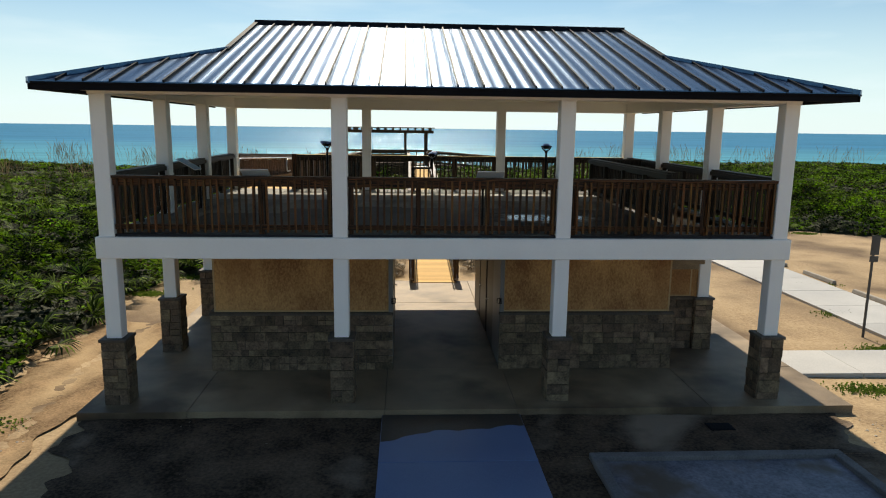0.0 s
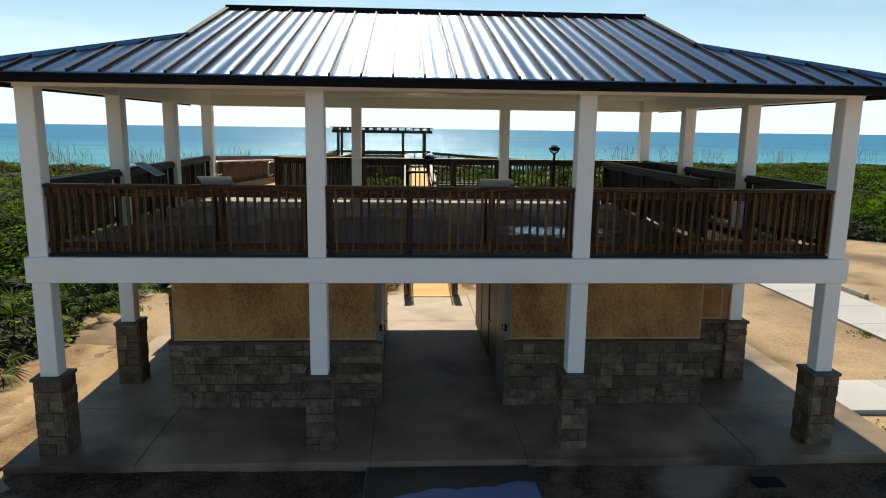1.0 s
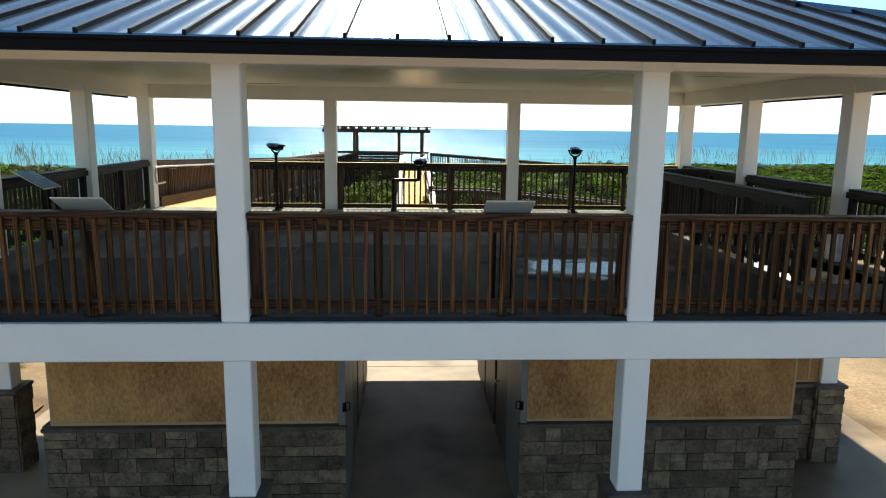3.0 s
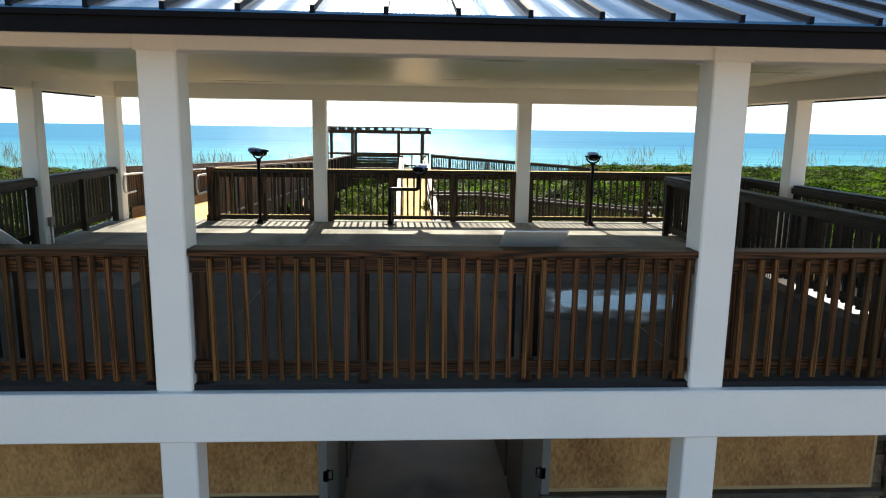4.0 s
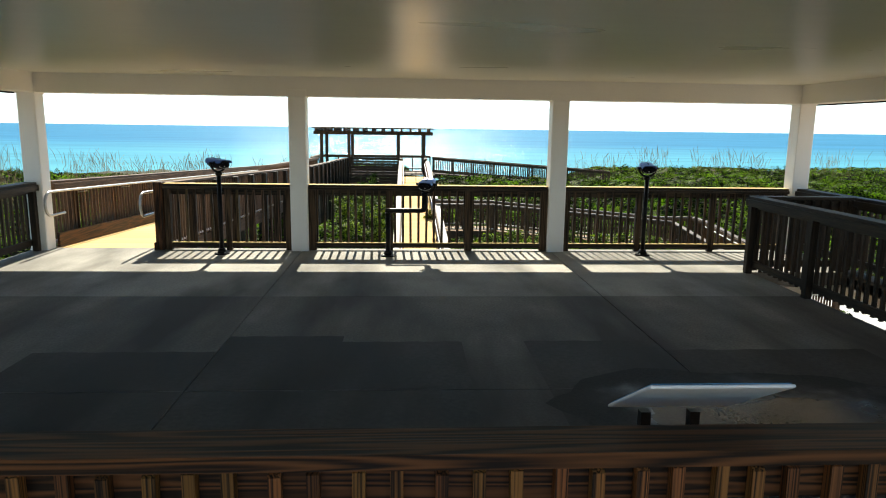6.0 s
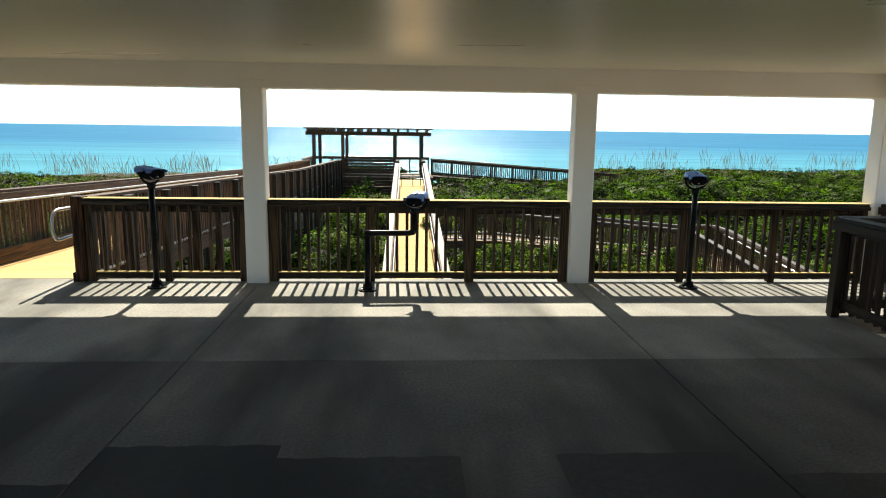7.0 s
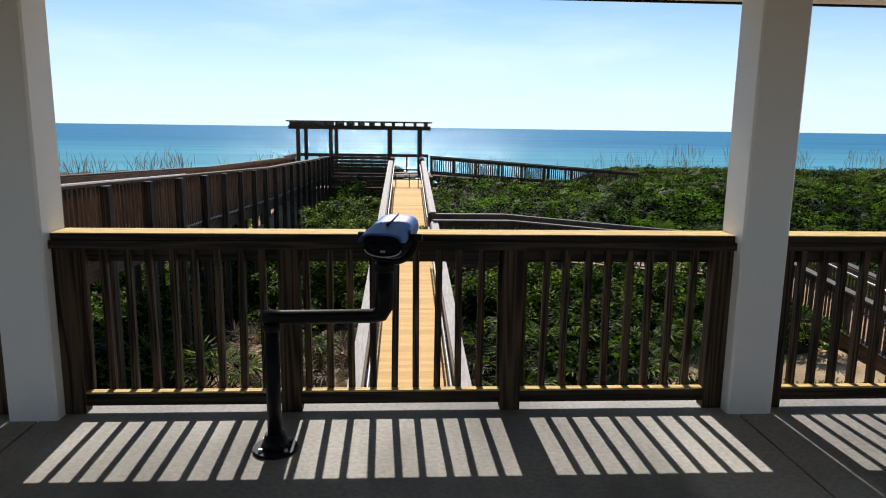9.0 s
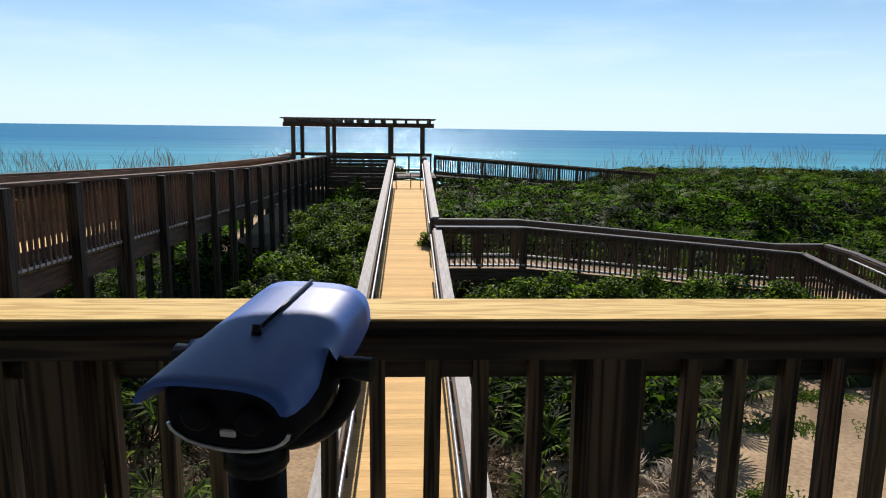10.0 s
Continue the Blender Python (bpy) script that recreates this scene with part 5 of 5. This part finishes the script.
def canopy(x, y):
    """Height of the scrub's top above the ground."""
    tall = 0.70 + 0.46 * lumps(x, y, 1.1, 3) + 0.34 * lumps(x, y, 3.1, 5) + 0.36 * lumps(x, y, 0.5, 7)
    crest = smooth(33, 41, y) * smooth(-0.5, 2.5, x)
    tall = tall * (1 - 0.72 * crest) + crest * (0.72 - 0.24 * smooth(11, 17, x))
    edge = (free_of_paths(x, y, 0.3).astype(float) + free_of_paths(x, y, 0.7) + free_of_paths(x, y, 1.2)) / 3
    low = 1 - 0.12 * smooth(30, 36, y) * (1 - smooth(46, 50, y)) * smooth(0, 2, x) * (1 - smooth(13, 18, x))
    low = low * (1 - 0.6 * smooth(46.5, 48, y) * smooth(-1, 2, x) * (1 - smooth(12.5, 17, x)))
    low = low * (1 - 0.6 * smooth(22, 28, y) * smooth(-6, -7, x))
    return np.clip(tall, 0.2, 1.6) * (0.3 + 0.7 * edge) * low


gen = np.random.default_rng(7)


def scatter(n, box_, pad=0.0):
    x, y = gen.uniform(box_[0], box_[1], n), gen.uniform(box_[2], box_[3], n)
    keep = free_of_paths(x, y, pad)
    return x[keep], y[keep]


def spin(n, lean):
    """Random frames: right, ahead, up, tilted by up to lean radians."""
    a, t, b = gen.uniform(0, math.tau, n), np.abs(gen.normal(0, lean, n)), gen.uniform(0, math.tau, n)
    up = np.stack([np.sin(t) * np.cos(b), np.sin(t) * np.sin(b), np.cos(t)], -1)
    ref = np.stack([np.cos(a), np.sin(a), np.zeros(n)], -1)
    right = np.cross(up, ref)
    right /= np.linalg.norm(right, axis=-1, keepdims=True) + 1e-9
    return right, np.cross(right, up), up


def leaves(x, y, z, size, lean, aspect=0.7):
    """Folded pointed leaves: six corners, two quads."""
    n = len(x)
    r, a, u = spin(n, lean)
    s = size[:, None]
    c = np.stack([x, y, z], -1)
    w = s * aspect / 2
    return np.stack([c - a * s * 0.5, c - r * w + u * s * 0.10, c + a * s * 0.15 + u * s * 0.02 - r * w * 0.8, c + a * s * 0.5, c + a * s * 0.15 + r * w * 0.8 + u * s * 0.02, c + r * w + u * s * 0.10], 1)


LEAF_FACES = [(0, 5, 4, 3), (0, 3, 2, 1)]
FLAT_FACES = [(0, 1, 2, 3)]
zones = (((-16, 12, 8, 30), 150000, 0.12), ((-45, -8, -9, 56), 230000, 0.17), ((-16, 30, 26, 60), 300000, 0.14), ((8, 60, 16, 60), 320000, 0.155), ((-110, -40, 0, 62), 40000, 0.42), ((55, 130, 20, 62), 40000, 0.42))
for k, (zone, n, size) in enumerate(zones):
    x, y = scatter(n, zone)
    kind = lumps(x, y, 2.2, 11)
    keep = gen.uniform(-0.9, 0.9, len(x)) < kind + 0.45
    x, y = x[keep], y[keep]
    top = canopy(x, y)
    z = land(x, y) + top * (1 - 0.5 * gen.random(len(x)) ** 2) + 0.02
    v = leaves(x, y, z, size * gen.uniform(0.6, 1.3, len(x)), 0.75)
    if k:
        v = v[:, (0, 1, 3, 5)]
    mesh_from("scrub", v, FLAT_FACES if k else LEAF_FACES, 2, LEAF, "dense green broad-leaved dune scrub", "shrubs")

for zone, n, size in (((-45, -8, -9, 56), 26000, 0.20), ((-16, 60, 18, 60), 34000, 0.22), ((-16, 12, 12, 30), 12000, 0.13)):
    x, y = scatter(n, zone)
    keep = lumps(x, y, 3.4, 15) > -0.1
    x, y = x[keep], y[keep]
    z = land(x, y) + canopy(x, y) * gen.uniform(0.75, 1.03, len(x))
    mesh_from("dry_leaves", leaves(x, y, z, size * gen.uniform(0.6, 1.3, len(x)), 0.9, 0.5), LEAF_FACES, 2, TWIG, "dry brown leaves and twigs in the scrub", "dead leaves")

# the mass of twigs under the leaves as one sheet, shade put into its colour
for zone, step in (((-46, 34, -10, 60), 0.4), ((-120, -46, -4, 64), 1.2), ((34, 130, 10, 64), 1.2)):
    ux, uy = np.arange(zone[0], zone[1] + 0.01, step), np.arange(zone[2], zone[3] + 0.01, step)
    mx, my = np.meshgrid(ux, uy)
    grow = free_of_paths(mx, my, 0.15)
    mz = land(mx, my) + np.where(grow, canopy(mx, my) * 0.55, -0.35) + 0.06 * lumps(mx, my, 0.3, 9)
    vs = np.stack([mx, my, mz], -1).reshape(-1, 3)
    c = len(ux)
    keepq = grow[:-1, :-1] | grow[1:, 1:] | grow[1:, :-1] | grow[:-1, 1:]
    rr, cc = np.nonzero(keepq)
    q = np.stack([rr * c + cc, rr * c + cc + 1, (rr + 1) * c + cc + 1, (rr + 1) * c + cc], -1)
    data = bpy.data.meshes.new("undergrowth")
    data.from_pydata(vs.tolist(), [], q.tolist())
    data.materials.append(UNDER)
    tagged(new("undergrowth", data), "tangled twigs beneath the scrub as a sheet with shade painted in", "undergrowth", kind="stuff")


# fan palmettos
def fans(x, y, z, size, lean):
    """Palmetto fans: twelve narrow blades that spread from one point."""
    n, blades = len(x), 12
    r, a, u = spin(n, lean)
    c = np.stack([x, y, z], -1)[:, None]
    t = np.linspace(-1.9, 1.9, blades)[None, :, None]
    d = a[:, None] * np.cos(t) + r[:, None] * np.sin(t)
    e = -a[:, None] * np.sin(t) + r[:, None] * np.cos(t)
    s = size[:, None, None]
    length = s * (0.75 + 0.25 * np.cos(t)) * gen.uniform(0.85, 1.1, (n, blades, 1))
    uu = u[:, None]
    mid = c + d * length * 0.55 + uu * length * 0.06
    w = e * s * 0.045
    tip = c + d * length - uu * length * 0.12
    v = np.stack([np.broadcast_to(c, mid.shape), mid + w, tip, mid - w], 2)
    return v.reshape(n * blades, 4, 3)


for zone, n, size in (((-14, 12, 9, 30), 1500, 0.55), ((-30, -8, -2, 45), 5200, 0.6), ((-12, 30, 22, 58), 5500, 0.42), ((10, 60, 18, 58), 7000, 0.45), ((-60, -28, 0, 58), 3000, 0.7)):
    x, y = scatter(n, zone)
    keep = gen.uniform(-0.8, 0.8, len(x)) < 0.25 - lumps(x, y, 2.2, 11)
    x, y = x[keep], y[keep]
    z = land(x, y) + canopy(x, y) * gen.uniform(0.6, 1.15, len(x)) + 0.1
    mesh_from("palmetto_thicket", fans(x, y, z, size * gen.uniform(0.6, 1.15, len(x)), 0.8), [(0, 1, 2, 3)], 1, FROND, "saw palmetto fans among the scrub", "palmetto")
x = np.concatenate([gen.uniform(0.9, 4.6, 520), gen.uniform(-4.2, -0.7, 700), gen.uniform(-12, 11, 700)])
y = np.concatenate([gen.uniform(12.0, 19.8, 520), gen.uniform(11.0, 21.0, 700), gen.uniform(14, 24, 700)])
keep = (np.abs(x - CX) > 0.9) & (lumps(x, y, 0.9, 31) > -0.15) & ((x < 4.3) | (y > 19.5))
x, y = x[keep], y[keep]
z = land(x, y) + gen.uniform(0.04, 0.35, len(x))
mesh_from("dry_fronds", fans(x, y, z, gen.uniform(0.22, 0.48, len(x)), 1.5), [(0, 1, 2, 3)], 1, DRY, "dead grey-brown palmetto fronds", "dead fronds")

# sea oats on the dune crest
def oats(x, y, z, tall, slim=1.0):
    n, seg = len(x), 5
    lean = gen.uniform(0, math.tau, n)
    far = gen.uniform(0.05, 0.35, n) * tall
    t = np.linspace(0, 1, seg)[None]
    px = x[:, None] + np.cos(lean)[:, None] * far[:, None] * t ** 2.2
    py = y[:, None] + np.sin(lean)[:, None] * far[:, None] * t ** 2.2
    pz = z[:, None] + tall[:, None] * (t - 0.12 * t ** 4)
    wide = np.array([0.012, 0.010, 0.009, 0.035, 0.004])[None] * gen.uniform(0.7, 1.5, (n, 1)) * slim
    left, right = np.stack([px - wide, py, pz], -1), np.stack([px + wide, py, pz], -1)
    return np.concatenate([left, right], 1)


OAT_FACES = [(k, k + 5, k + 6, k + 1) for k in range(4)]
for zone, n in (((-60, -7, 36, 54), 9500), ((2, 45, 48, 58), 2900), ((-30, -7, 26, 38), 420)):
    x, y = scatter(n, zone)
    clump = lumps(x, y, 1.6, 21) + 0.5 * lumps(x, y, 0.6, 22)
    keep = clump > 0.42
    x, y = x[keep], y[keep]
    z = land(x, y) + canopy(x, y) * 0.6
    mesh_from("sea_oats", oats(x, y, z, gen.uniform(1.2, 2.8, len(x)), 0.32), OAT_FACES, 4, OATS, "tall tan sea oats on the dune crest", "sea oats")


# tufts of low grass on the sand
spots_g = [(-8.3, -0.6), (-8.8, 9.0), (-8.0, 11.3), (13.2, 10.2), (11.9, 6.4), (8.7, 0.7), (10.8, 3.2), (15.5, 20.5), (17.5, 21.5), (20, 22), (8.4, 17.5), (3.6, 16.7), (7.6, 19.0), (6.2, 17.8), (4.6, 15.6)]
x = np.concatenate([gen.normal(a, 0.34, 420) for a, b in spots_g])
y = np.concatenate([gen.normal(b, 0.17, 420) for a, b in spots_g])
v = oats(x, y, land(x, y) - 0.01, gen.uniform(0.02, 0.11, len(x)), 0.8)
mesh_from("grass_tufts", v, OAT_FACES, 4, GRASS, "low green weeds on the sand", "grass")


# ---- single plants near the walks ----
def shrub(x, y, wide, tall, seed, label="rounded sea grape shrub with glossy green leaves"):
    """Stems that fork, and a crown of leaf clumps with gaps."""
    rs = np.random.default_rng(seed)
    g = float(land(x, y))
    ob = thing("shrub", (x, y, g), label, "shrub", "shrubs by the walks")
    bm = bmesh.new()
    tips = []
    for k in range(9):
        a = math.tau * k / 9 + rs.uniform(-0.3, 0.3)
        r = wide * rs.uniform(0.35, 0.85)
        h = tall * rs.uniform(0.55, 0.95) * (1.15 - 0.45 * r / wide)
        end = Vector((x + r * math.cos(a), y + r * math.sin(a), g + h))
        mid = Vector((x + 0.35 * r * math.cos(a + 0.3), y + 0.35 * r * math.sin(a + 0.3), g + h * 0.55))
        tube(bm, [(x + 0.1 * math.cos(a), y + 0.1 * math.sin(a), g - 0.1), mid, end], [0.035, 0.024, 0.010], 6)
        tips += [end, mid.lerp(end, 0.55)]
    tips.append(Vector((x, y, g + tall)))
    part("stem", bm, OLD[2], ob)
    cs = np.array([tuple(t) for t in tips])
    n = int(4200 * wide * wide) + 1600
    pick = rs.integers(0, len(cs), n)
    d = rs.normal(size=(n, 3))
    d /= np.linalg.norm(d, axis=1, keepdims=True)
    p = cs[pick] + d * (rs.random(n) ** 0.45)[:, None] * np.array([0.42, 0.42, 0.27]) * wide * rs.uniform(0.4, 0.95, n)[:, None]
    p[:, 2] = np.clip(p[:, 2], g + 0.05, g + tall * 1.12)
    v = leaves(p[:, 0], p[:, 1], p[:, 2], rs.uniform(0.06, 0.13, n), 0.8, 0.5)
    v = v - np.array([x, y, g])
    crown = mesh_from("crown", v, LEAF_FACES, 2, BUSH, "", "", "")
    crown.parent = ob
    return ob


for k, (x, y, w, h) in enumerate(((-2.3, 27.5, 1.5, 2.0), (-1.9, 22.8, 1.35, 2.2), (-1.5, 33.0, 1.2, 1.5), (-3.0, 31.0, 1.2, 1.6), (1.2, 26.3, 0.75, 2.2), (2.7, 21.6, 1.5, 1.45), (4.6, 21.9, 1.5, 1.4), (6.6, 22.0, 1.5, 1.35), (8.6, 22.2, 1.3, 1.25), (3.6, 22.5, 1.3, 1.4), (5.6, 22.5, 1.3, 1.4), (7.6, 22.6, 1.3, 1.3), (-8.2, 17.0, 1.5, 2.0), (-8.8, 24.0, 1.7, 2.0), (1.75, 21.6, 0.8, 1.1), (5.3, 20.5, 0.95, 1.0), (6.9, 20.7, 0.9, 1.0), (4.2, 20.6, 0.7, 0.9), (-2.5, 20.9, 0.7, 0.9), (-6.1, 19.4, 0.7, 1.1), (-6.3, 22.3, 0.9, 1.1), (-3.6, 23.2, 0.8, 1.1))):
    shrub(x, y, w, h, 40 + k)


def frond_mesh():
    bm = bmesh.new()
    tube(bm, [(0, 0, 0), (0, 0.25, 0.22), (0, 0.52, 0.36)], [0.010, 0.008, 0.006], 5)
    hub = Vector((0, 0.52, 0.36))
    for k in range(15):
        t = -1.75 + 3.5 * k / 14
        d = Vector((math.sin(t), math.cos(t) * 0.9, 0.25 * math.cos(t)))
        e = Vector((math.cos(t), -math.sin(t), 0))
        long = 0.46 * (0.75 + 0.25 * math.cos(t)) * (1 + 0.06 * math.sin(k * 5))
        mid, tip = hub + d * long * 0.55 + Vector((0, 0, 0.02)), hub + d * long - Vector((0, 0, 0.10))
        v = [bm.verts.new(c) for c in (hub, mid + e * 0.02, tip, mid - e * 0.02)]
        bm.faces.new(v)
    return mesh_of(bm, "frond", FROND)


FROND_MESH = frond_mesh()
fr = random.Random(9)
for x, y, size in ((2.5, 18.3, 1.2), (3.3, 18.9, 1.3), (3.0, 17.4, 1.1), (4.2, 19.3, 1.2), (1.7, 18.1, 1.1), (4.5, 18.1, 1.0), (5.3, 19.6, 1.1), (2.0, 16.4, 1.0), (1.6, 14.6, 0.9), (-3.2, 16.9, 1.2), (-2.7, 14.6, 1.1), (-3.6, 13.0, 1.0), (9.0, 19.6, 1.1), (-9.6, 3.4, 1.3), (-9.8, 5.6, 1.3), (-9.5, 8.2, 1.2), (-10.6, 2.4, 1.4), (4.4, 17.3, 1.2), (5.0, 18.6, 1.2), (3.9, 19.8, 1.2), (5.9, 18.9, 1.1), (2.3, 17.4, 1.1), (-3.7, 17.3, 1.2), (-6.2, 18.0, 1.1), (-6.4, 20.6, 1.2), (-2.1, 19.1, 1.0), (-5.0, 16.4, 1.0), (6.6, 20.0, 1.1), (8.2, 20.8, 1.1)):
    g = float(land(x, y))
    palm = thing("palmetto", (x, y, g), "saw palmetto with green fan fronds in sandy ground", "palmetto", "palmettos")
    for k in range(13):
        leaf = piece("frond", FROND_MESH, (x, y, g + 0.02), palm)
        leaf.rotation_euler = (radians(fr.uniform(-22, 42)), radians(fr.uniform(-12, 12)), math.tau * k / 13 + fr.uniform(-0.3, 0.3))
        leaf.scale = (size * fr.uniform(0.8, 1.15),) * 3
lid = solid("lid", tube(bmesh.new(), [(5.4, 16.4, -0.17), (5.4, 16.4, -0.125)], 0.09, 16), WHITE, "small white plastic lid lying on the sand", "lid")
bm = bmesh.new()
ring = [bm.verts.new((-1.262, -0.456, -0.0835)), bm.verts.new((1.242, -0.456, -0.0835))]
for k in range(31):
    u = 1.242 - 2.504 * k / 30
    low = -0.98 - 0.50 * ((1.242 - u) / 2.5) ** 2 - 0.05 * math.sin(4.1 * u) - 0.025 * math.sin(11 * u + 1) - 0.012 * math.sin(23 * u)
    ring.append(bm.verts.new((u, low, -0.0835)))
bm.faces.new(ring[::-1])
bmesh.ops.triangulate(bm, faces=bm.faces)
DAMP = shader("damp_concrete", (0.025, 0.022, 0.020), (0.06, 0.055, 0.05), 1.5, 20, 0.45, bump=0.1, depth=0.003)
solid("damp_stain", bm, DAMP, "dark damp stain on the concrete walk", "stain", kind="structure")

# pebbles and crumbs of shell on the sand
n = 2600
x, y = gen.uniform(-10, 9, n), gen.uniform(-5.5, -0.5, n)
keep = (lumps(x, y, 0.8, 41) + 0.6 * lumps(x, y, 2.3, 42) > 0.35) & ((x < -1.4) | (x > 1.4)) & ~((x > 2.0) & (x < 6.4) & (y < -2.0))
x, y = x[keep], y[keep]
r, a, u = spin(len(x), 0.6)
sz = (0.012 + 0.03 * gen.random(len(x)) ** 3)[:, None]
c = np.stack([x, y, land(x, y) + 0.005], -1)
v = np.stack([c - r * sz, c + a * sz, c + r * sz, c - a * sz, c + u * sz * 0.8], 1)
mesh_from("pebbles", v, [(0, 1, 4), (1, 2, 4), (2, 3, 4), (3, 0, 4)], 4, RUBBER, "pale pebbles and shell crumbs on the sand", "pebbles")
